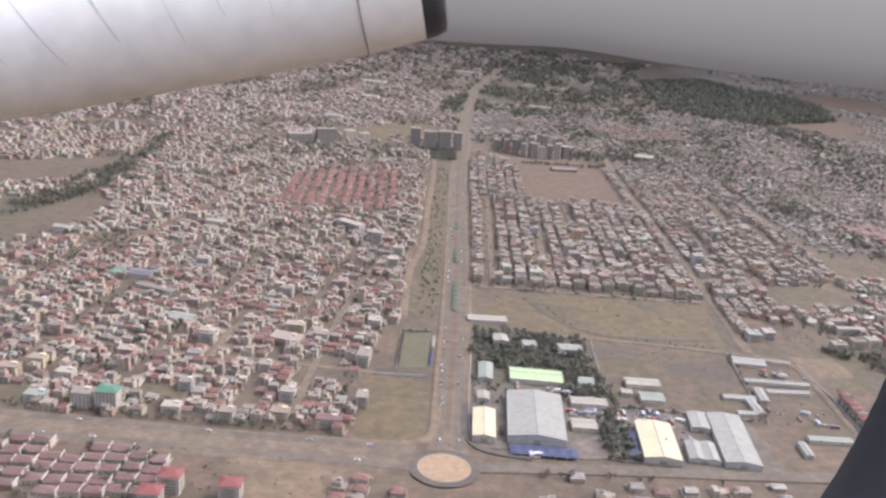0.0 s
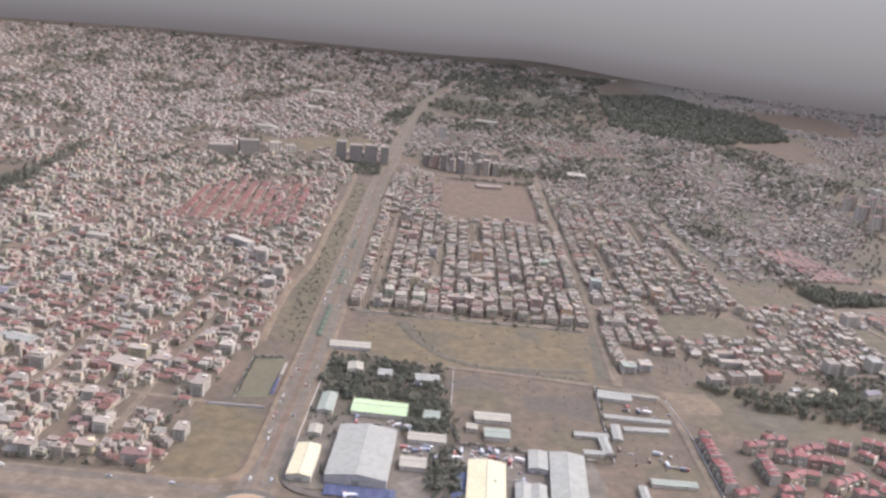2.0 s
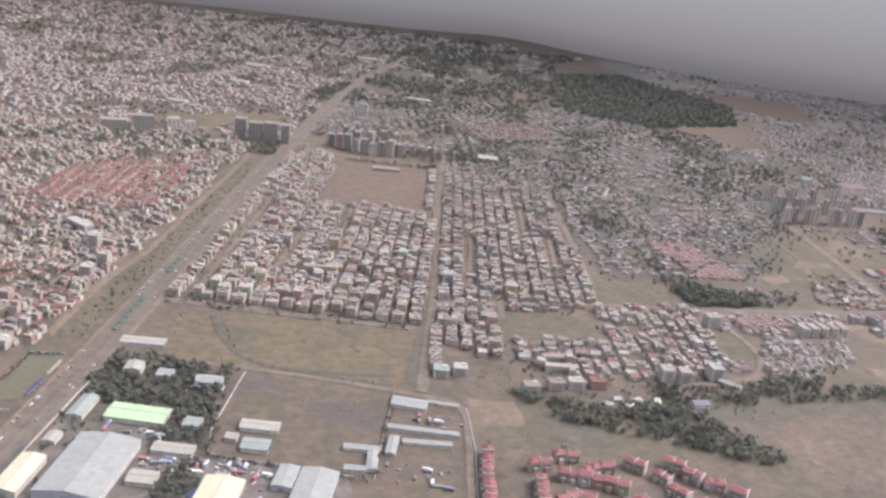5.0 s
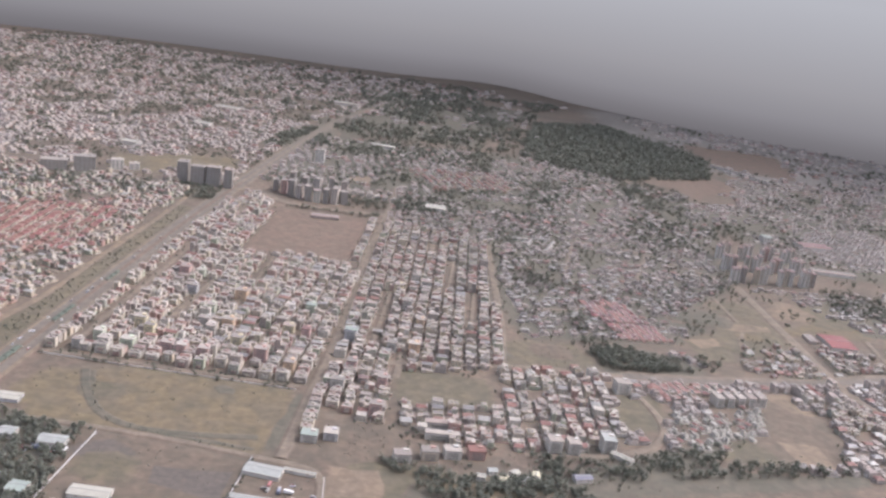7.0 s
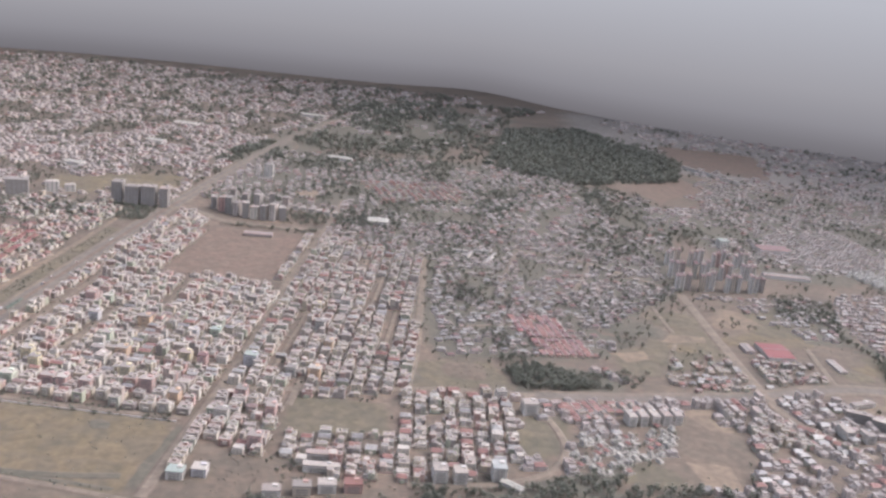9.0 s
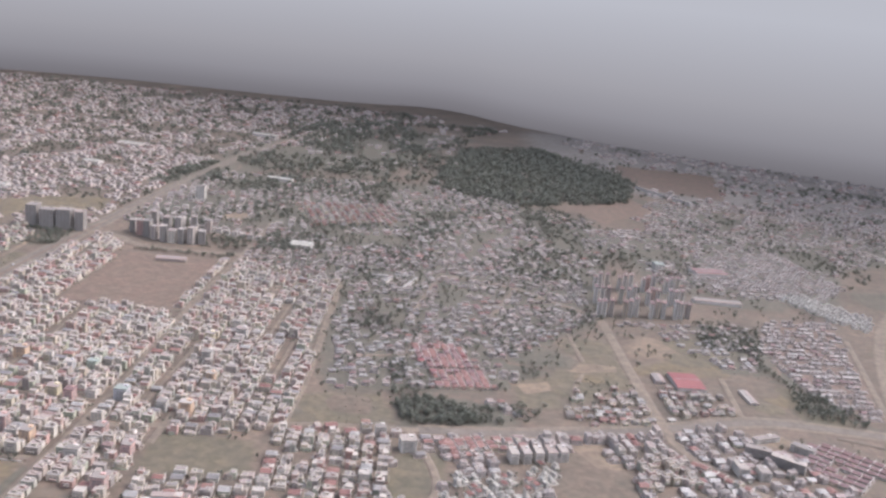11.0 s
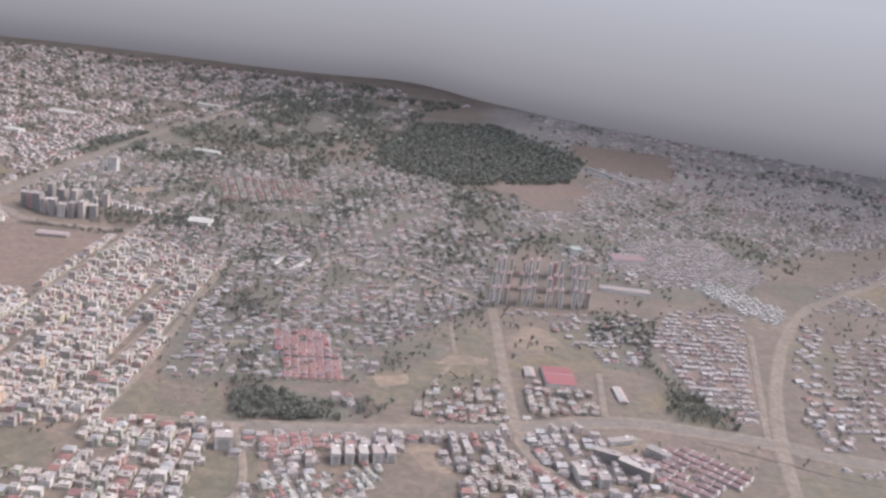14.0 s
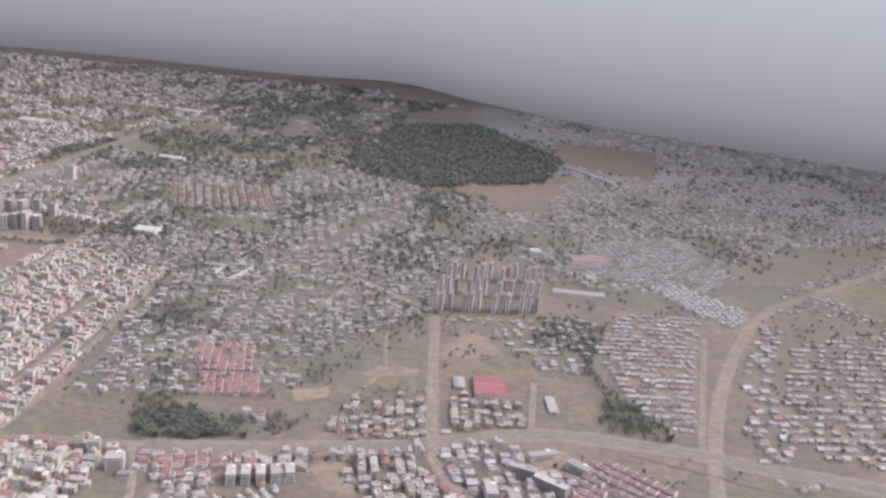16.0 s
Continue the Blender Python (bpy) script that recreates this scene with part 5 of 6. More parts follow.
# estates with their own look come first
fill_rows([(-144, 722), (-134, 846), (-44, 864), (-46, 727)], 3, 9.4, 4.7, {"red": .75, "bright": .12, "flat": .13}, (2.8, 3.6), 5.6, 4.8, "red terraces", lane=0, seed=3, aligned=True)
fill_rows([(336, 792), (370, 802), (400, 729), (363, 720)], 14, 5.3, 5.0, {"red": .62, "maroon": .34, "bright": .04}, (2.2, 2.8), 4.7, 4.7, "red-roofed estate", lane=9, aligned=True, jitter=.2, seed=4)
fill_rows([(581, 683), (602, 704), (642, 675), (636, 652), (598, 643)], -36, 6.2, 7.6, {"maroon": 1}, (2.6, 3.2), 6.4, 4.8, "maroon rows", jitter=.1, gap=.03, aligned=True, seed=5)
fill_rows([(607, 885), (634, 956), (698, 975), (659, 745), (628, 768)], 11, 5.2, 9.0, {"sheet": .5, "flat": .42, "maroon": .08}, (1.8, 2.8), 4.4, 4.4, "long terraces", jitter=.8, gap=.2, aligned=True, seed=6)
fill_rows([(-172, 337), (-104, 334), (-104, 296), (-200, 296)], 0, 8.2, 7.8, {"maroon": 1}, (2.6, 3.2), 7.9, 5.4, "maroon houses", jitter=.2, gap=.04, seed=7)


def villa_chain(line, deep=4.8, length=5.2):
    """Joined red-roofed villas along a line."""
    rng = random.Random(str(line))
    for p, q in zip(line, line[1:]):
        v = Vector(q) - Vector(p)
        n = max(1, round(v.length / length))
        for i in range(n):
            m = Vector(p) + v * ((i + .5) / n) + Vector((rng.uniform(-.35, .35), rng.uniform(-.35, .35)))
            SPECS.append((m.x, m.y, v.length / n + .3, deep * rng.uniform(.9, 1.1), rng.uniform(3.6, 5.2), math.atan2(v.y, v.x) + rng.uniform(-.12, .12), "bright", "bright red villas"))
            claim((m.x - 4, m.y - 4), (m.x + 4, m.y - 4), (m.x + 4, m.y + 4), (m.x - 4, m.y + 4))


for chain in ([(206, 438), (206, 414), (207, 404), (207, 390)], [(208, 386), (217, 388)], [(224, 430), (234, 432)], [(236, 440), (247, 442)], [(229, 420), (229, 400)], [(237, 425), (246, 425), (257, 423), (267, 419)],
              [(248, 430), (256, 434), (262, 434)], [(229, 391), (238, 393)], [(230, 388), (230, 381)], [(235, 402), (244, 408), (251, 406)], [(255, 400), (265, 408), (273, 412)], [(248, 391), (254, 386)], [(269, 443), (277, 438)],
              [(281, 436), (287, 431)], [(286, 426), (292, 418)], [(287, 447), (296, 443)], [(294, 439), (301, 434)], [(302, 433), (310, 431)], [(312, 428), (319, 425)], [(295, 414), (303, 414)], [(263, 395), (272, 396)], [(274, 405), (280, 399)]):
    villa_chain(chain)
claim((204, 446), (322, 452), (345, 440), (310, 380), (206, 380))
fill_rows([(668, 1030), (690, 1060), (742, 1000), (728, 952), (700, 976)], 14, 6, 6.4, {"flat": 1}, (2.4, 3.4), 4.6, 3.8, "white rows", jitter=.5, seed=9)
fill_rows([(459, 676), (499, 693), (504, 664), (474, 648)], 14, 6.6, 7.6, {"flat": .9, "red": .1}, (4.2, 5.4), 4.4, 7.4, "dark slabs", jitter=.3, gap=.1, seed=10)
fill_rows([(478, 640), (508, 658), (513, 624), (482, 614)], 20, 5.8, 5.2, {"flat": 1}, (2.8, 5.6), 4.6, 4.4, "cream cluster", jitter=.8, gap=.14, seed=52)
fill_rows([(511, 655), (518, 661), (548, 633), (541, 625)], -43, 5.6, 5.2, {"red": .5, "flat": .5}, (2.8, 3.8), 5.2, 4.4, "pinkish terraces", jitter=.3, seed=53)
fill_rows([(370, 646), (410, 662), (421, 640), (378, 624)], 20, 6, 5.2, {"red": .8, "flat": .2}, (3, 3.6), 5.4, 4.6, "pinkish terraces", seed=11)
fill_rows([(456, 770), (496, 765), (500, 702), (458, 692), (442, 700)], 8, 6.6, 5.6, {"flat": .62, "sheet": .3, "red": .08}, (1.8, 3.4), 4.5, 3.9, "small dense quarter", gap=.2, jitter=1.3, lane=4, seed=12)
fill_rows([(511, 768), (556, 765), (558, 734), (512, 712)], 8, 6.6, 5.6, {"flat": .6, "sheet": .3, "red": .1}, (1.8, 3.4), 4.5, 3.9, "small dense quarter", gap=.2, jitter=1.3, lane=4, seed=13)
fill_rows([(165, 1200), (266, 1253), (292, 1156), (198, 1109)], 20, 9, 9, {"red": .6, "flat": .4}, (3.6, 4.6), 5, 5, "yellow rows", seed=14)
# the ruled grid beside the boulevard
fill_rows([(19, 572), (168, 573), (166, 800), (19, 800)], 0, 9.4, 5.0, RIGHT, (2.8, 6.2), 6.8, 4.6, "house grid", lane=9, jitter=.5, seed=20)
fill_rows([(176, 572), (278, 640), (264, 920), (168, 955)], 1.5, 8.8, 5.0, RIGHT, (2.6, 6.0), 6.4, 4.5, "house grid", lane=10, jitter=.5, seed=21)
fill_rows([(155, 815), (168, 815), (165, 960), (152, 950)], 1.5, 8.0, 5.4, RIGHT, (2.4, 4.8), 6.0, 4.8, "house grid", jitter=.7, seed=22)
fill_rows([(176, 572), (214, 606), (214, 540), (186, 545), (180, 505), (175, 505)], 2, 8.6, 6, {"flat": .88, "red": .12}, (2.8, 4.6), 6.2, 5, "house grid", gap=.14, seed=23)
fill_rows([(220, 572), (276, 578), (276, 640), (300, 632), (345, 640), (344, 560), (320, 540), (250, 528), (222, 545)], 5, 8.4, 6.0, {"flat": .75, "red": .12, "sheet": .13}, (2.8, 5.0), 6.0, 5.2, "front blocks", lane=6, gap=.1, seed=24)
fill_rows([(560, 650), (600, 640), (600, 560), (540, 580), (505, 598)], 15, 8, 7, {"flat": .7, "red": .15, "sheet": .15}, (2.4, 4.2), 5.6, 5, "eastern blocks", gap=.25, jitter=1, seed=29)
fill_rows([(376, 606), (398, 608), (433, 638), (440, 625), (419, 582), (389, 559), (374, 575)], 32, 5.6, 6.8, {"flat": .8, "red": .2}, (1.8, 3.2), 2.9, 4.2, "pale cottages", gap=.3, jitter=1.3, seed=25)
fill_rows([(422, 662), (456, 672), (462, 640), (440, 612), (424, 625)], 12, 9, 7.6, {"flat": .9, "red": .1}, (4, 5.6), 6.6, 6.4, "eastern blocks", gap=.12, seed=26)
fill_rows([(478, 640), (520, 672), (545, 664), (565, 640), (530, 596), (474, 578)], 15, 7.4, 6.4, {"flat": .7, "red": .12, "sheet": .18}, (2.4, 4.6), 5.8, 5.2, "eastern blocks", gap=.16, seed=27)
fill_rows([(278, 632), (316, 650), (338, 650), (306, 612), (280, 600)], 20, 9.5, 7.6, {"flat": .85, "red": .15}, (3.6, 5), 6.8, 6, "front blocks", gap=.12, seed=28)
fill_rows([(19, 800), (66, 800), (62, 948), (48, 976), (24, 985), (20, 940)], 0, 8.4, 5.4, RIGHT, (2.8, 6.0), 6.6, 4.8, "house grid", jitter=.5, seed=19)
# the dense town across the boulevard
fill_rows([(-330, 362), (-36, 362), (-36, 430), (-24, 500), (-26, 640), (-120, 600), (-330, 600)], -6, 6.2, 5.1, FRONT, (2.2, 5.2), 5.2, 4.3, "old town", gap=.12, jitter=.7, lane=7, seed=30)
fill_rows([(-330, 600), (-120, 600), (-24, 640), (-23, 900), (-25, 985), (-420, 985), (-420, 800)], -12, 6.8, 5.6, LEFT, (2.2, 5.2), 5.5, 4.5, "old town", gap=.14, jitter=.7, lane=7, seed=31)
fill_rows([(-32, 333), (-6, 330), (-12, 312), (-34, 306)], 0, 7.5, 6.4, {"red": .6, "flat": .4}, (2.4, 3.2), 6, 5, "old town", gap=.1, seed=32)
fill_rows([(26, 338), (150, 346), (150, 315), (26, 315)], 2, 12, 10, VILLA, (2.0, 3.0), 6, 4.6, "roadside sheds", gap=.25, jitter=2.5, seed=33)
fill_rows([(280, 690), (345, 655), (420, 660), (500, 690), (545, 712), (620, 640), (600, 560), (430, 560), (345, 560), (282, 610)], 14, 8, 6.8, {"flat": .65, "red": .15, "sheet": .2}, (2.2, 4.4), 5.6, 4.8, "eastern blocks", gap=.3, jitter=1.2, claim_it=False, seed=34)
fill_rows([(486, 868), (490, 898), (531, 908), (563, 918), (611, 932), (606, 885), (600, 822), (572, 815), (546, 846), (530, 880)], 12, 7.6, 6.8, VILLA, (1.8, 3.0), 4.8, 4.0, "garden quarter", gap=.36, jitter=1.8, seed=35)
fill_rows([(690, 745), (712, 870), (760, 1000), (775, 990), (735, 865), (716, 742)], 12, 9, 9, VILLA, (2.0, 3.0), 6, 5, "garden quarter", gap=.45, jitter=2, claim_it=False, seed=36)
# greener quarters and the distance, thinning out
fill_rows([(168, 960), (264, 925), (290, 700), (420, 740), (410, 790), (460, 870), (480, 905), (478, 1010), (160, 1090)], 12, 7.4, 6.4, VILLA, (1.8, 3.4), 4.6, 3.7, "garden quarter", gap=.24, jitter=2.0, lane=6, claim_it=False, seed=40)
fill_rows([(-440, 1000), (0, 1000), (0, 1500), (-520, 1500)], -10, 11, 9, LEFT, (2.2, 3.8), 7.5, 6.4, "far town", gap=.2, jitter=2, lane=8, claim_it=False, seed=41)
fill_rows([(-1000, 1000), (-440, 1000), (-520, 1500), (-640, 2080), (-1050, 1950)], -10, 17, 14, LEFT, (2.2, 4), 9, 8, "far town", gap=.4, jitter=4, claim_it=False, seed=49)
fill_rows([(-700, 420), (-420, 420), (-420, 985), (-800, 985)], -10, 13, 11, LEFT, (2.2, 4), 7.5, 6.5, "far town", gap=.35, jitter=3, claim_it=False, seed=50)
fill_rows([(384, 712), (412, 716), (414, 690), (404, 684)], 14, 8, 7, VILLA, (2, 3), 5, 4.6, "garden quarter", gap=.2, jitter=1.4, claim_it=False, seed=51)
fill_rows([(20, 1040), (480, 1010), (560, 1250), (320, 1400), (20, 1330)], 14, 11, 9.4, VILLA, (2.2, 3.8), 6.2, 5.0, "far town", gap=.3, jitter=2.5, claim_it=False, seed=42)
fill_rows([(580, 1050), (712, 1040), (752, 1092), (720, 1230), (629, 1176)], 12, 6.4, 8.2, {"sheet": .6, "flat": .4}, (2.0, 2.6), 5, 3.4, "far terraces", gap=.1, jitter=.6, aligned=True, seed=48)
fill_rows([(560, 1020), (690, 1020), (780, 1180), (1000, 1350), (1000, 1560), (620, 1480), (520, 1280)], 25, 12, 9.4, VILLA, (2.0, 3.2), 6.5, 4.6, "far town", gap=.24, jitter=2.4, claim_it=False, seed=43)
fill_rows([(712, 750), (760, 925), (840, 990), (960, 1000), (1050, 800), (900, 720)], 13, 5.8, 10.5, {"sheet": .6, "flat": .2, "maroon": .2}, (1.8, 2.4), 4.6, 4.0, "far terraces", gap=.25, jitter=.5, aligned=True, claim_it=False, seed=44)
fill_rows([(-560, 1500), (40, 1500), (260, 2150), (-640, 2100)], -8, 15, 13, LEFT, (2.2, 4), 9, 8, "far town", gap=.28, jitter=4, claim_it=False, seed=45)
fill_rows([(40, 1500), (330, 1420), (330, 1900), (420, 2060), (200, 2150)], 10, 16, 14, VILLA, (3, 5), 9, 7.5, "far town", gap=.82, jitter=5, claim_it=False, seed=46)
fill_rows([(620, 1480), (1000, 1560), (1180, 1400), (1200, 1800), (700, 1980), (500, 2060)], 20, 17, 14, VILLA, (3, 5), 9, 7.5, "far town", gap=.55, jitter=5, claim_it=False, seed=47)

fill_rows([(760, 1010), (800, 1090), (900, 1200), (1000, 1340), (1180, 1300), (1120, 1010), (960, 1005), (850, 1015)], 14, 8, 10.5, {"sheet": .6, "flat": .25, "maroon": .15}, (1.8, 2.6), 5.2, 4.2, "far terraces", gap=.3, jitter=1.2, claim_it=False, seed=54)
fill_rows([(690, 745), (730, 745), (725, 620), (690, 610)], 10, 8, 8, VILLA, (1.8, 2.8), 5, 4.2, "eastern blocks", gap=.5, jitter=2, claim_it=False, seed=55)

# the houses nearest to the flight are things of their own, the rest is one mesh a quarter
NEAREST = [[(-160, 362), (-30, 362), (-30, 400), (-160, 400)], [(-34, 300), (0, 300), (0, 336), (-34, 336)], [(200, 380), (345, 380), (345, 455), (200, 455)],
           [(176, 500), (345, 500), (345, 575), (176, 600)], [(450, 600), (545, 600), (545, 660), (450, 660)], [(420, 610), (462, 610), (462, 665), (420, 665)], [(-172, 296), (-104, 296), (-104, 338), (-172, 338)],
           [(19, 572), (170, 572), (170, 600), (19, 600)], [(540, 650), (660, 650), (660, 712), (540, 712)], [(440, 690), (560, 700), (560, 772), (440, 772)], [(336, 720), (400, 720), (400, 802), (336, 802)]]


def build_houses():
    rng = random.Random(77)
    protos, quarters, made = {}, {}, {}
    limit = {"flat": 160, "red": 100, "bright": 110, "maroon": 64, "sheet": 80}
    for x, y, w, d, h, a, st, zone in SPECS:
        if zone == "garden quarter" and y > 880:
            zone = "far gardens"
        if made.get(st, 0) < limit[st] and any(inside(p, np.float64(x), np.float64(y)) for p in NEAREST):
            key = (st, round(w), round(d), round(h))
            if key not in protos:
                protos[key] = house_thing(st, w, d, h, rng)
                protos[key].matrix_basis = pose(x, y, 0, 0, 0, math.degrees(a))
                tagged(protos[key], group=zone)
            else:
                tagged(copy_thing(protos[key], pose(x, y, 0, 0, 0, math.degrees(a))), group=zone)
            made[st] = made.get(st, 0) + 1
        else:
            add_house(quarters.setdefault(zone, Builder()), x, y, w, d, h, a, st, rng, y < 1020, zone in ("maroon houses", "maroon rows", "yellow rows", "pinkish terraces"))
            if y < 840 and rng.random() < .25:
                BUSHES.append((x + rng.uniform(-1, 1) * w, y + rng.choice((-1, 1)) * d * rng.uniform(.45, .7), rng.uniform(.45, .95)))
            if y < 860 and rng.random() < .45:
                add_plot_wall(quarters[zone], x, y, w + 1.8, d + 2.0, a)
    # far quarters get the tones greyed in place of haze
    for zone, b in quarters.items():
        tagged(new("houses", b.mesh("houses", HAZE_DULLED if zone in ("far town", "far terraces", "far gardens", "long terraces") else MIXED if zone in ("garden quarter", "eastern blocks", "small dense quarter", "dark slabs") else PALE if zone in ("pale cottages", "white rows") else MATS)), "closely packed plastered houses of the " + zone, "houses", kind="stuff")


build_houses()


# ---------- trees ----------
def add_tree(trunk, crown, x, y, h, r, rng, leaves):
    t = r * .13
    k = [(math.cos(i * 1.5708), math.sin(i * 1.5708)) for i in range(4)]
    trunk.put([(x + a * t, y + c * t, 0) for a, c in k] + [(x + a * t * .5, y + c * t * .5, h * .7) for a, c in k], loop_faces(0, 4), 0)
    for _ in range(2):
        a = rng.uniform(0, math.tau)
        ex, ey, ez = x + math.cos(a) * r * .6, y + math.sin(a) * r * .6, h * rng.uniform(.65, .85)
        trunk.put([(x - t * .5, y, h * .4), (x + t * .5, y, h * .4), (ex, ey, ez)], [(0, 1, 2)], 0)
    lobes = [(rng.gauss(0, .38) * r, rng.gauss(0, .38) * r, h * rng.uniform(.5, .85), r * rng.uniform(.45, .7)) for _ in range(4)]
    for i in range(leaves):
        lx, ly, lz, lr = lobes[i % 4]
        d = Vector((rng.gauss(0, 1), rng.gauss(0, 1), rng.gauss(0, 1))).normalized()
        c = Vector((x + lx, y + ly, lz)) + d * lr * rng.uniform(.5, 1.0)
        s = r * rng.uniform(.2, .42)
        u = d.orthogonal().normalized() * s
        v = d.cross(u)
        tip = d * s * .45
        crown.put([tuple(c - u), tuple(c - v * .8), tuple(c + u), tuple(c + v * .9), tuple(c + tip)], [(0, 1, 4), (1, 2, 4), (2, 3, 4), (3, 0, 4)], 0)


TREES = []


def plant(poly, n, size, keep_away=True, seed=1, clump=0.0):
    rng = np.random.default_rng(seed)
    p = np.array(poly, float)
    lo, hi = p.min(0), p.max(0)
    x, y = rng.uniform(lo[0], hi[0], n), rng.uniform(lo[1], hi[1], n)
    ok = inside(poly, x, y)
    if keep_away is True:
        ok &= free(x, y)
    if keep_away == "open":
        for q in OPEN:
            ok &= ~inside(q, x, y)
    for i in np.nonzero(ok)[0]:
        if clump and noise.noise(Vector((x[i] * .012, y[i] * .008, seed))) < rng.uniform(-.35, clump):
            continue
        TREES.append((float(x[i]), float(y[i]), float(rng.uniform(*size))))


def plant_line(line, step, size, spread=1.0, seed=1):
    rng = random.Random(seed)
    for p, q in zip(line, line[1:]):
        v = Vector(q) - Vector(p)
        for i in range(int(v.length / step)):
            t = (i + rng.random()) / max(1, int(v.length / step))
            TREES.append((p[0] + v.x * t + rng.uniform(-spread, spread), p[1] + v.y * t + rng.uniform(-spread, spread), rng.uniform(*size)))


# yard trees, hedges and avenues
plant([(19, 440), (84, 440), (84, 490), (19, 495)], 420, (1.0, 2.2), seed=2)
plant([(18, 360), (36, 360), (36, 430), (18, 430)], 40, (.8, 1.6), seed=3)
plant([(62, 412), (84, 412), (84, 440), (62, 440)], 130, (1.2, 2.2), seed=4)
plant([(76, 358), (90, 358), (90, 405), (76, 405)], 110, (1.0, 2.2), seed=5)
plant([(26, 320), (150, 320), (150, 345), (26, 345)], 190, (1.0, 2.4), seed=6)
plant_line([(-19, 435), (-19, 480), (-4, 483)], 1.6, (.7, 1.2), .5, 7)
plant_line([(86, 430), (88, 408), (158, 404)], 2.6, (.9, 1.7), 1.2, 8)
plant_line([(159, 410), (161, 486)], 3, (.7, 1.4), .8, 9)
plant_line([(60, 548), (70, 520), (84, 500), (110, 494), (158, 492)], 5.0, (.5, 1.0), 1.2, 10)
plant([(-14, 500), (-2, 500), (-2, 900), (-13, 900)], 520, (.4, 1.0), False, 11, .45)
plant([(20, 560), (166, 562), (166, 571), (20, 571)], 90, (.7, 1.5), False, 12)
plant([(215, 505), (262, 497), (305, 512), (350, 470), (345, 455), (295, 468), (241, 478)], 900, (1.2, 2.5), False, 13)
plant([(335, 684), (350, 700), (366, 704), (380, 692), (392, 680), (384, 668), (346, 661)], 330, (1.2, 2.8), False, 14)
plant([(380, 700), (412, 706), (432, 716), (428, 700), (416, 680), (390, 672)], 120, (1.0, 2.4), False, 44)
plant([(322, 700), (338, 712), (352, 722), (350, 704), (336, 684)], 90, (1.0, 2.2), False, 49)
plant([(205, 448), (330, 450), (345, 440), (310, 380), (206, 380)], 170, (1.0, 2.0), True, 15)
plant([(290, 530), (350, 545), (420, 585), (470, 600), (470, 560), (300, 505)], 1100, (1.2, 2.6), True, 16)
plant([(546, 815), (598, 818), (614, 892), (566, 888)], 420, (1.1, 2.4), False, 38, .1)
plant([(607, 885), (634, 956), (698, 975), (659, 745), (628, 768)], 420, (.5, 1.0), False, 76)
plant([(500, 790), (600, 870), (660, 740), (600, 735)], 260, (.4, 1.0), True, 77, .3)
plant([(712, 750), (760, 925), (840, 990), (960, 1000), (1050, 800), (900, 720)], 500, (.7, 1.6), False, 78, .2)
plant([(600, 745), (650, 735), (640, 770), (610, 800)], 190, (1.4, 2.8), False, 17)
plant([(560, 880), (612, 890), (620, 930), (570, 925)], 150, (1.2, 2.6), False, 81)
plant_line([(-135, 478), (-124, 569), (-110, 680)], 5.0, (.7, 1.5), 2.4, 40)
plant_line([(-240, 520), (-205, 660), (-165, 850)], 3.4, (.8, 1.7), 2.2, 41)
plant_line([(-26, 560), (-120, 585), (-260, 600)], 3, (.8, 1.6), 1.2, 42)
plant_line([(-330, 367), (-60, 361)], 3.5, (.8, 1.6), 1.2, 43)
plant_line([(625, 768), (600, 830), (604, 885)], 2.0, (1.2, 2.4), 3, 18)
plant([(280, 848), (312, 858), (321, 818), (290, 816)], 120, (1.2, 2.4), False, 19)
plant([(-172, 337), (-104, 334), (-104, 296), (-200, 296)], 170, (.9, 1.9), False, 35)
plant_line([(-312, 640), (-294, 687), (-281, 736), (-287, 798), (-284, 875), (-290, 960)], 1.7, (1.2, 3.2), 9, 45)
plant([(-240, 915), (-130, 960), (-15, 985), (-12, 930), (-137, 893), (-232, 880)], 900, (1.3, 2.8), "open", 46, .3)
plant([(-20, 1240), (-14, 1340), (26, 1440), (50, 1290), (22, 1240)], 300, (2.0, 4.0), True, 47)
plant_line([(-205, 660), (-150, 700), (-60, 712)], 2.2, (1.0, 2.0), 1.5, 48)
plant([(116, 975), (150, 985), (205, 1000), (235, 995), (225, 1030), (180, 1050), (130, 1030)], 420, (1.4, 2.8), True, 70)
plant([(72, 950), (152, 950), (160, 968), (80, 964)], 150, (1.0, 2.0), True, 71)
plant([(-20, 930), (4, 930), (4, 985), (-22, 985)], 130, (1.2, 2.4), False, 72)
plant([(40, 1012), (120, 1000), (125, 1060), (45, 1062)], 170, (1.0, 2.0), True, 73)
plant([(456, 770), (496, 765), (500, 702), (458, 692), (442, 700)], 130, (.7, 1.5), False, 74)
plant([(511, 768), (556, 765), (558, 734), (512, 712)], 90, (.7, 1.5), False, 75)
plant([(376, 606), (398, 608), (433, 638), (440, 625), (419, 582), (389, 559), (374, 575)], 130, (.6, 1.4), False, 79)
plant([(184, 495), (345, 505), (345, 560), (224, 545)], 160, (.7, 1.5), True, 80)
plant([(336, 792), (370, 802), (400, 729), (363, 720)], 70, (.5, 1.1), False, 82)
plant([(322, 760), (336, 765), (346, 722), (332, 718)], 60, (1.2, 2.4), False, 83)
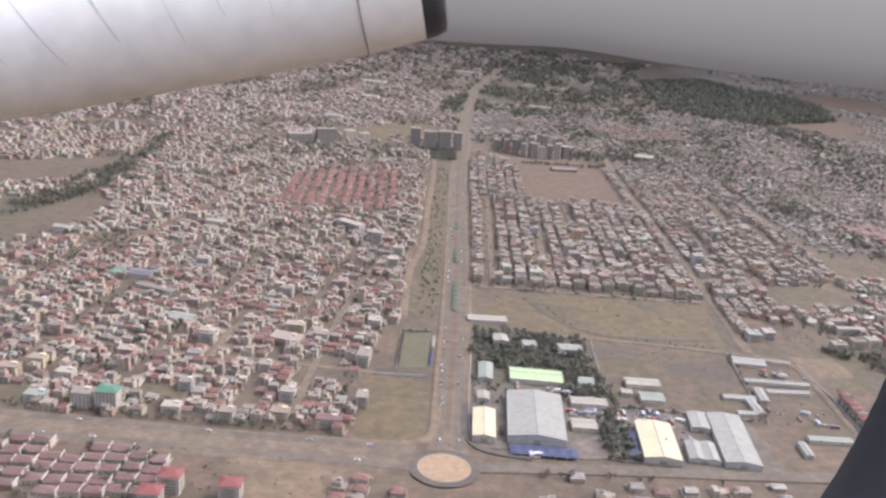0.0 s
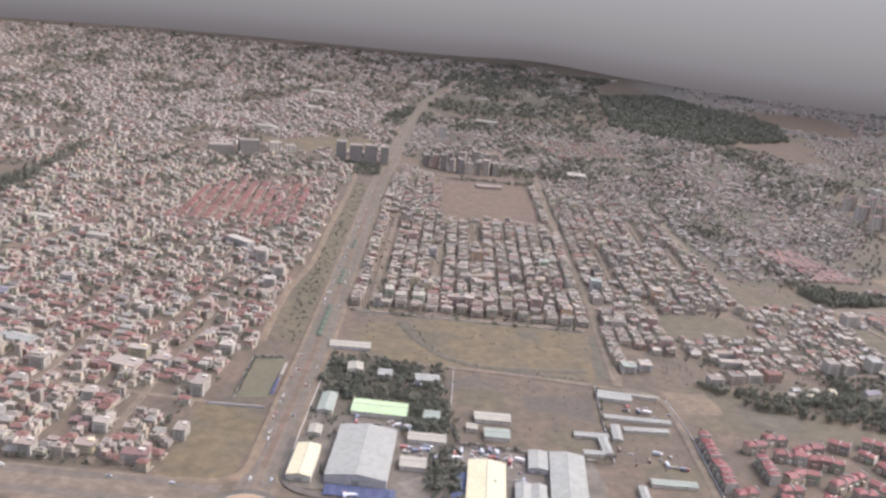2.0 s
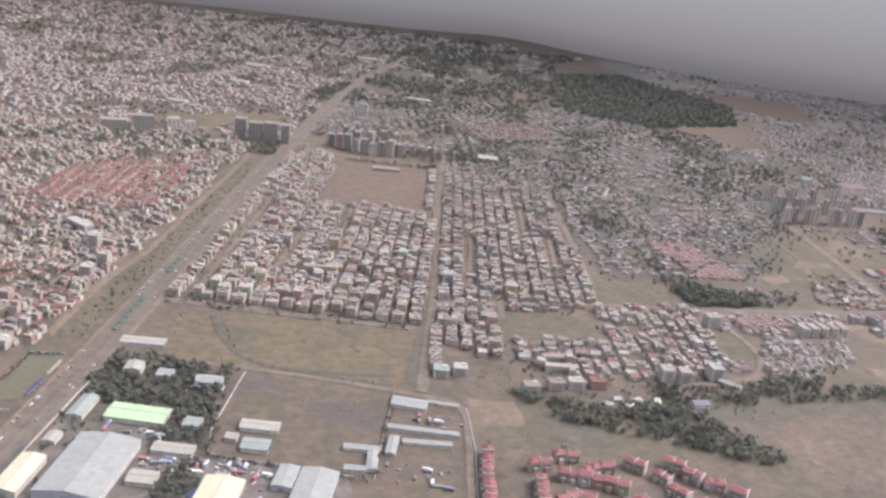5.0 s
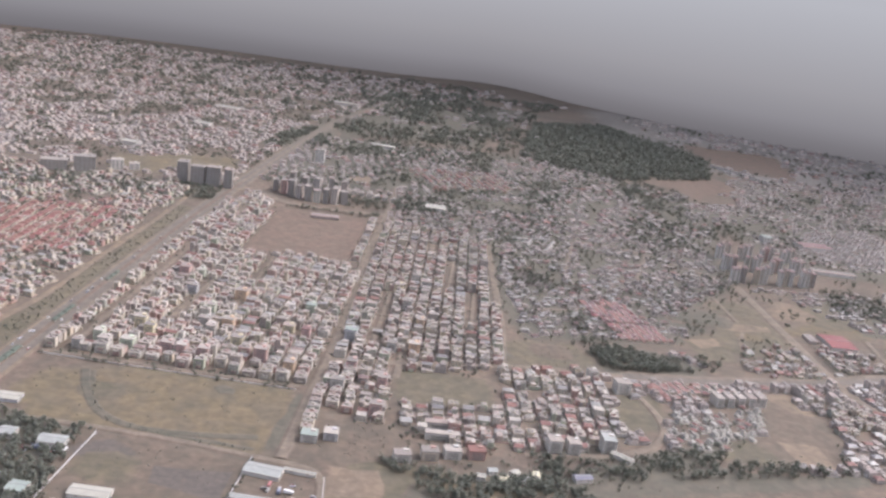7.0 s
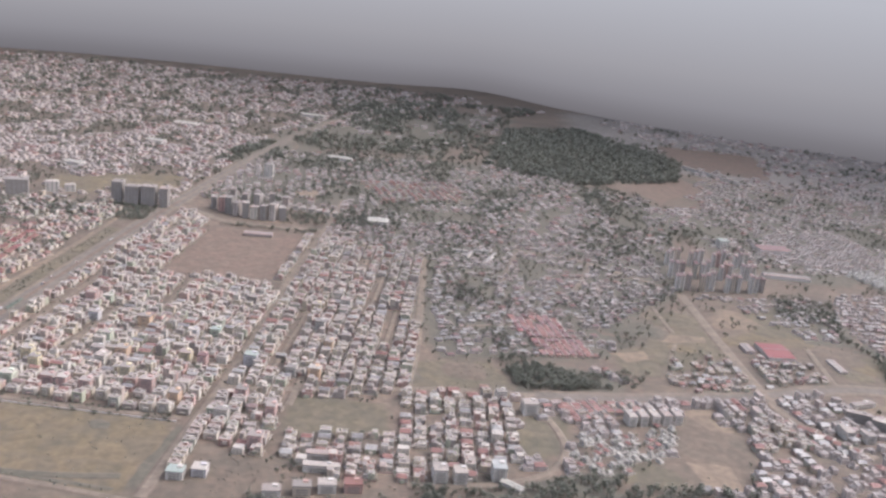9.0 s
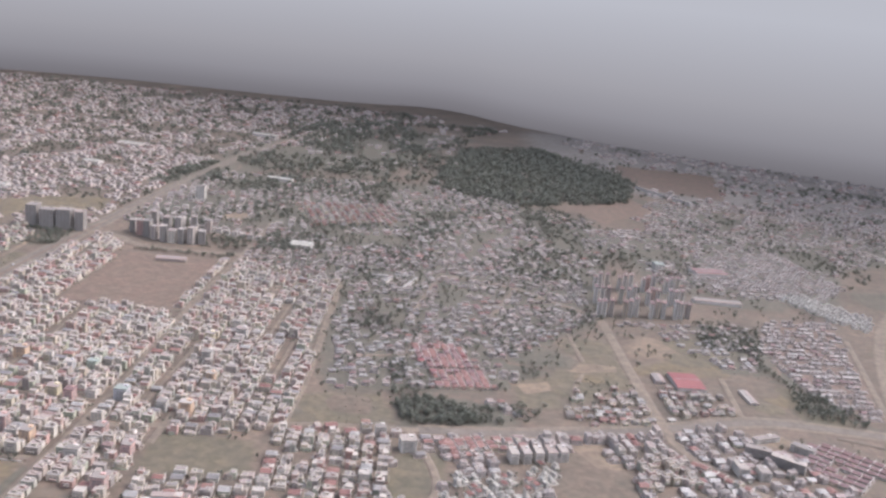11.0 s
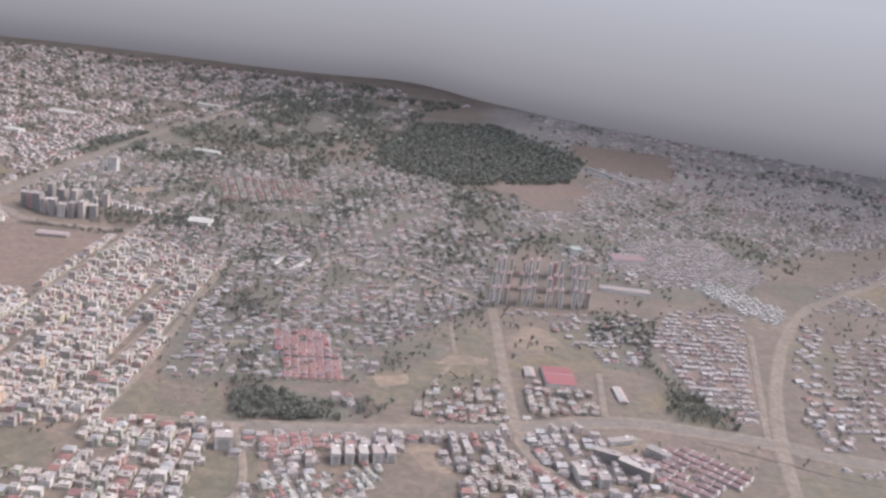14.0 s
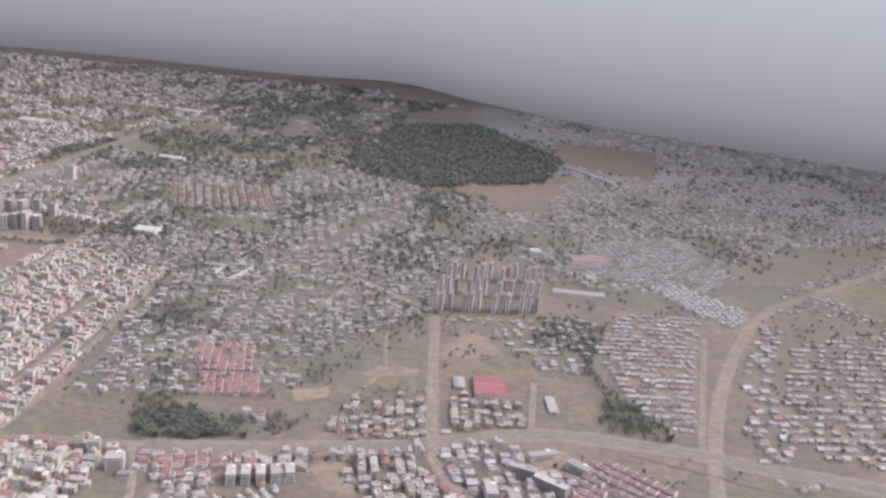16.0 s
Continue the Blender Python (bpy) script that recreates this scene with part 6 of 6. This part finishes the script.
# gardens all through the town
plant([(-330, 362), (-25, 362), (-25, 985), (-420, 985)], 3400, (1.1, 2.3), "open", 21, .15)
plant([(19, 572), (278, 640), (264, 940), (19, 940)], 900, (.7, 1.3), "open", 22)
plant([(176, 500), (350, 500), (350, 650), (176, 650)], 260, (.9, 1.8), True, 23)
plant([(168, 960), (290, 690), (420, 730), (500, 900), (480, 1020), (160, 1090)], 3300, (1.1, 2.5), True, 24, .3)
plant([(-500, 1000), (20, 1000), (20, 1500), (-560, 1500)], 1500, (1.4, 3.2), True, 25)
plant([(20, 1040), (500, 1000), (600, 1250), (330, 1420), (20, 1340)], 4600, (1.5, 3.2), True, 26, .25)
plant([(500, 860), (610, 860), (700, 1000), (900, 1300), (1000, 1560), (560, 1300)], 2900, (1.3, 2.8), True, 27, .3)
plant([(700, 740), (1050, 740), (1200, 1500), (900, 1300)], 1100, (1.2, 2.6), True, 28)
plant([(300, 1400), (330, 1750), (466, 1850), (604, 1600), (570, 1430), (432, 1330)], 4600, (2.4, 4.6), False, 29)
plant([(20, 1290), (90, 1360), (330, 1420), (340, 1900), (420, 2090), (60, 1950)], 3400, (2.6, 5.0), True, 30, .3)
plant([(560, 1430), (1200, 1500), (1250, 1700), (640, 1800), (470, 1800)], 1500, (1.8, 3.4), True, 31, .3)
plant([(-640, 1500), (60, 1500), (260, 2180), (-700, 2100)], 1200, (3.0, 5.0), True, 32)
plant([(-320, 647), (-297, 808), (-270, 818), (-259, 756), (-283, 675)], 500, (1.4, 2.8), False, 34)
plant([(498, 800), (605, 860), (612, 890), (500, 910)], 130, (1.0, 2.2), True, 36, .2)
plant([(680, 745), (1000, 1100), (760, 1010)], 420, (1.0, 2.2), True, 37)
for n_b, poly in enumerate(([(205, 455), (420, 560), (470, 600), (350, 470), (330, 450)], [(500, 790), (600, 870), (660, 740), (600, 735)], [(600, 560), (720, 560), (740, 710), (664, 700)], [(84, 410), (158, 408), (160, 486), (80, 488)],
                           [(30, 494), (160, 494), (164, 560), (30, 556)], [(160, 375), (200, 375), (196, 478), (160, 484)], [(410, 710), (495, 765), (487, 812), (440, 800)], [(-110, 300), (-34, 300), (-34, 338), (-104, 338)],
                           [(280, 636), (340, 660), (326, 698), (280, 690)], [(184, 495), (224, 500), (219, 530), (185, 541)], [(670, 745), (712, 870), (830, 1089), (900, 1080), (760, 800), (720, 730)])):
    plant(poly, 70, (.25, .65), False, 60 + n_b)
plant([(420, 640), (700, 740), (640, 640), (480, 560)], 330, (1.0, 2.0), True, 33)


def build_trees():
    rng = random.Random(5)
    protos, made = [], 0
    stuff = {}
    for x, y, r in TREES + BUSHES:
        if made < 160 and ((18 < x < 90 and y < 490) or (205 < x < 350 and y < 500)) and r > 1.1:
            if len(protos) < 5:
                t = thing("tree", x, y, 0, "dusty green garden tree with a loose crown", "tree", "yard trees")
                a, c = Builder(), Builder()
                add_tree(a, c, 0, 0, r * 2.1, r, rng, 60)
                part("trunk", a, [BARK], t)
                part("crown", c, [LEAF], t)
                protos.append(t)
            else:
                copy_thing(protos[made % 5], pose(x, y, 0, 0, 0, rng.uniform(0, 360)))
            made += 1
        else:
            key = "near" if y < 700 else "mid" if y < 1100 else "far"
            a, c = stuff.setdefault(key, (Builder(), Builder()))
            spread, tall = (1.35, .75) if key == "far" else (1, 1)      # far crowns close up into woods
            add_tree(a, c, x, y, r * rng.uniform(1.6, 2.3) * tall, r * spread, rng, {"near": 22, "mid": 15, "far": 11}[key])
    for key, (a, c) in stuff.items():
        t = tagged(new("trees"), "scattered dusty green trees among the houses", "trees", kind="stuff")
        tagged(part("trunks", a, [BARK], t), kind="stuff")
        tagged(part("crowns", c, [LEAF], t), kind="stuff")


build_trees()


# ---------- vehicles ----------
def build_cars():
    rng = random.Random(9)
    t = thing("car", 4.2, 402, 90, "small pale car driving on the dusty boulevard", "car", "traffic", z=.62)
    b = Builder()
    p = ring(2.3, .95, .15) + ring(2.3, .95, .45) + ring(2.2, .85, .52)
    b.put(p, loop_faces(0, 4) + loop_faces(4, 8) + [(8, 9, 10, 11)], 0)
    part("body", b, [CAR_PAINT], t)
    c = Builder()
    c.put([(q[0] - .1, q[1], q[2]) for q in ring(1.35, .8, .5)] + [(q[0] - .1, q[1], q[2]) for q in ring(.9, .68, .82)], loop_faces(0, 4), 0)
    part("cabin", c, [GLASS], t)
    r = Builder()
    add_box(r, -.1, 0, .81, .85, .92, .7)
    part("roof", r, [CAR_PAINT], t)
    for sx in (-.7, .7):
        for sy in (-.45, .45):
            w = Builder()
            n = 10
            w.put([(sx + .2 * math.cos(i / n * math.tau), sy + e, .2 + .2 * math.sin(i / n * math.tau)) for e in (-.07, .07) for i in range(n)],
                  [(i, (i + 1) % n, n + (i + 1) % n, n + i) for i in range(n)] + [tuple(range(n)), tuple(range(n, 2 * n))[::-1]], 0)
            part("wheel", w, [RUBBER], t)
    for i in range(38):
        y = rng.uniform(360, 900)
        x = 7.5 + min(1.5, (y - 350) / 100 if y < 570 else 1.0) + rng.choice((-5, -3.2, 3.4, 5.2))
        copy_thing(t, pose(x, y, .62, 0, 0, 90 + rng.uniform(-4, 4)))
    for i in range(7):
        x = rng.uniform(-160, -20)
        copy_thing(t, pose(x, rng.choice((340.5, 353.5)) + (-.012 * (x + 38)), .62, 0, 0, rng.uniform(-4, 4)))
    for i in range(10):
        copy_thing(t, pose(rng.uniform(78, 114), rng.uniform(396, 404), .25, 0, 0, rng.uniform(0, 360)))

    # lorries and containers in the yards
    lorry = thing("lorry", 70, 398, 20, "small covered lorry parked in a yard", "lorry", "parked lorries", z=.25)
    for nm, x0, x1, z0, z1, wd, mt in (("cargo_body", -2.2, 1.0, .5, 1.7, 1.3, CAR_PAINT), ("cab", 1.1, 2.2, .4, 1.4, 1.2, CAR_PAINT), ("chassis", -2.2, 2.2, .3, .5, .9, RUBBER)):
        q = Builder()
        add_box(q, (x0 + x1) / 2, 0, z0, z1, x1 - x0, wd)
        part(nm, q, [mt], lorry)
    wheel = Builder()
    wheel.put([(.3 * math.cos(i / 10 * math.tau), e, .3 + .3 * math.sin(i / 10 * math.tau)) for e in (-.1, .1) for i in range(10)],
              [(i, (i + 1) % 10, 10 + (i + 1) % 10, 10 + i) for i in range(10)] + [tuple(range(10)), tuple(range(10, 20))[::-1]], 0)
    wheel = wheel.mesh("wheel", [RUBBER])
    for sx in (-1.5, 1.5):
        for sy in (-.5, .5):
            part("wheel", wheel, None, lorry).matrix_basis = pose(sx, sy, 0)
    box = thing("shipping_container", 66, 400, 5, "weathered shipping container standing in a yard", "container", "yard containers", z=.25)
    q = Builder()
    add_box(q, 0, 0, 0, 1.1, 3.2, 1.1)
    part("body", q, [SHEET], box)
    q = Builder()
    add_box(q, 1.62, 0, .05, 1.05, .06, 1.0)
    part("door", q, [GREY_WALL], box)
    for x0, x1, y0, y1, n in ((64, 84, 395, 403, 12), (78, 90, 394, 404, 16), (95, 116, 396, 406, 16), (110, 117, 380, 404, 6), (62, 76, 414, 424, 8), (40, 62, 418, 424, 8), (162, 195, 400, 425, 10), (162, 195, 455, 468, 8), (62, 80, 462, 467, 10), (30, 58, 355, 357, 5)):
        for i in range(n):
            src = (t, lorry, box)[i % 3]
            copy_thing(src, pose(rng.uniform(x0, x1), rng.uniform(y0, y1), .3, 0, 0, rng.choice((0, 90, 10, 80)) + rng.uniform(-6, 6)))


build_cars()


# ---------- the aircraft's engine, as it hangs at the start of the flight ----------
def build_engine():
    WHITE = material("white_cowling_paint", [(.84, .81, .755), (.87, .84, .79), (.81, .78, .73)], 1.2, rough=0.6, fine=9, dirt=0.12, bump=0.02, dust_haze=0)
    LIP = material("black_intake_lip", [(.03, .03, .035), (.05, .05, .055)], 3, rough=0.5, fine=9, bump=0.05)
    SEAM = material("panel_gap", [(.32, .30, .28), (.38, .36, .34)], 3, rough=0.7, bump=0)
    SMEAR = material("oil_streak", [(.72, .70, .67), (.76, .74, .71)], 3, rough=0.5, bump=0)
    t = tagged(new("engine_nacelle"), "white turboprop engine nacelle with black intake lip and oil streaks", "aircraft engine")
    slope, R, nose = radians(9.3), 0.30, Vector((-.05, .895))
    axis, up = Vector((math.cos(slope), math.sin(slope), 0)), Vector((-math.sin(slope), math.cos(slope), 0))
    base = Vector((nose.x, nose.y, 0)) + up * (R * .86)
    t.matrix_basis = pose(0, 0, EYE, TILT, LEAN, TURN) @ pose(0, 0, 0, 90, 0, 0) @ pose(0, 0, -4.0)
    depth = Vector((0, 0, 1))

    def lathe(profile, n=64, a0=0.0, a1=math.tau):
        b, k = Builder(), n + 1
        for s, r in profile:
            b.v.extend([tuple(base + axis * s + (up * math.cos(a0 + (a1 - a0) * i / n) + depth * math.sin(a0 + (a1 - a0) * i / n)) * r) for i in range(k)])
        b.f = [(j * k + i, j * k + i + 1, (j + 1) * k + i + 1, (j + 1) * k + i) for j in range(len(profile) - 1) for i in range(n)]
        b.m = [0] * len(b.f)
        return b

    body = [(-3.4, R * 1.05), (-2.4, R * 1.04), (-1.4, R * 1.02), (-.7, R * .985), (-.3, R * .94), (-.1, R * .885), (-.02, R * .86)]
    cowl = part("cowling", lathe(body), [WHITE], t)
    lip = part("intake_lip", lathe([(-.02, R * .862), (.03, R * .84), (.07, R * .79), (.08, R * .72), (.04, R * .66), (-.3, R * .6)]), [LIP], t, "black rubber intake lip")
    for me in (cowl.data, lip.data):
        me.polygons.foreach_set("use_smooth", [True] * len(me.polygons))
    for s, r in ((-.27, R * .94 + .001), (-2.2, R * 1.042)):
        part("panel_seam", lathe([(s - .003, r + .001), (s - .003, r + .003), (s + .003, r + .003), (s + .003, r + .001)]), [SEAM], t)
    reach = lambda s: float(np.interp(s, [q[0] for q in body], [q[1] for q in body])) + .0012
    for s, a, w, lean in ((-1.02, 1.75, .010, .10), (-1.30, 1.6, .014, .16), (-1.55, 1.8, .010, .2), (-1.8, 1.65, .012, .24), (-.62, 1.6, .006, .03), (-2.05, 1.9, .012, .2), (-.85, 1.5, .007, .12)):
        b, n = Builder(), 22
        for i in range(n + 1):
            k = i / n
            t0, half = a - .7 + 1.15 * k, w * .5 * math.sin(math.pi * (.08 + .84 * k))
            for e in (-half, half):
                at = s + lean * (k - .5) + e
                b.v.append(tuple(base + axis * at + (up * math.cos(t0) + depth * math.sin(t0)) * reach(at)))
        b.f = [(2 * i, 2 * i + 1, 2 * i + 3, 2 * i + 2) for i in range(n)]
        b.m = [0] * n
        part("streak", b, [SMEAR], t)
    hatch = lathe([(-1.95, R * 1.03), (-1.95, R * 1.046), (-1.75, R * 1.044), (-1.75, R * 1.03)], 6, 1.75, 1.9)
    part("latch", hatch, [SEAM], t, "small dark latch")


build_engine()


def build_window_surround():
    """The oval cabin window, seen from the seat at the start of the flight."""
    RUBBER_SEAL = material("dark_window_rubber", [(.018, .018, .02), (.026, .026, .028)], 20, rough=0.7, fine=90, dirt=0.2, bump=0.05, dust_haze=0)
    t = tagged(new("cabin_window"), "oval aircraft cabin window surround of dark rubber and plastic", "aircraft window")
    t.matrix_basis = pose(0, 0, EYE, TILT, LEAN, TURN) @ pose(0, 0, 0, 90, 0, 0) @ pose(-.025, .077, -.35)
    n = 96
    for name, label, rings in (("seal", "black rubber seal", ((0, -.012), (-.002, .002), (.006, .012), (.016, .014))),
                               ("surround", "dark grey plastic trim", ((.016, .013), (.03, .02), (.055, .026), (.07, .018), (.07, .008), (.016, .006)))):
        b = Builder()
        for grow, z in rings:
            b.v.extend([((.22 + grow) * math.cos(i / n * math.tau), (.27 + grow) * math.sin(i / n * math.tau), z) for i in range(n)])
        b.f = [(j * n + i, j * n + (i + 1) % n, (j + 1) * n + (i + 1) % n, (j + 1) * n + i) for j in range(len(rings) - 1) for i in range(n)]
        b.m = [0] * len(b.f)
        o = part(name, b, [RUBBER_SEAL], t, label)
        o.data.polygons.foreach_set("use_smooth", [True] * len(o.data.polygons))


build_window_surround()
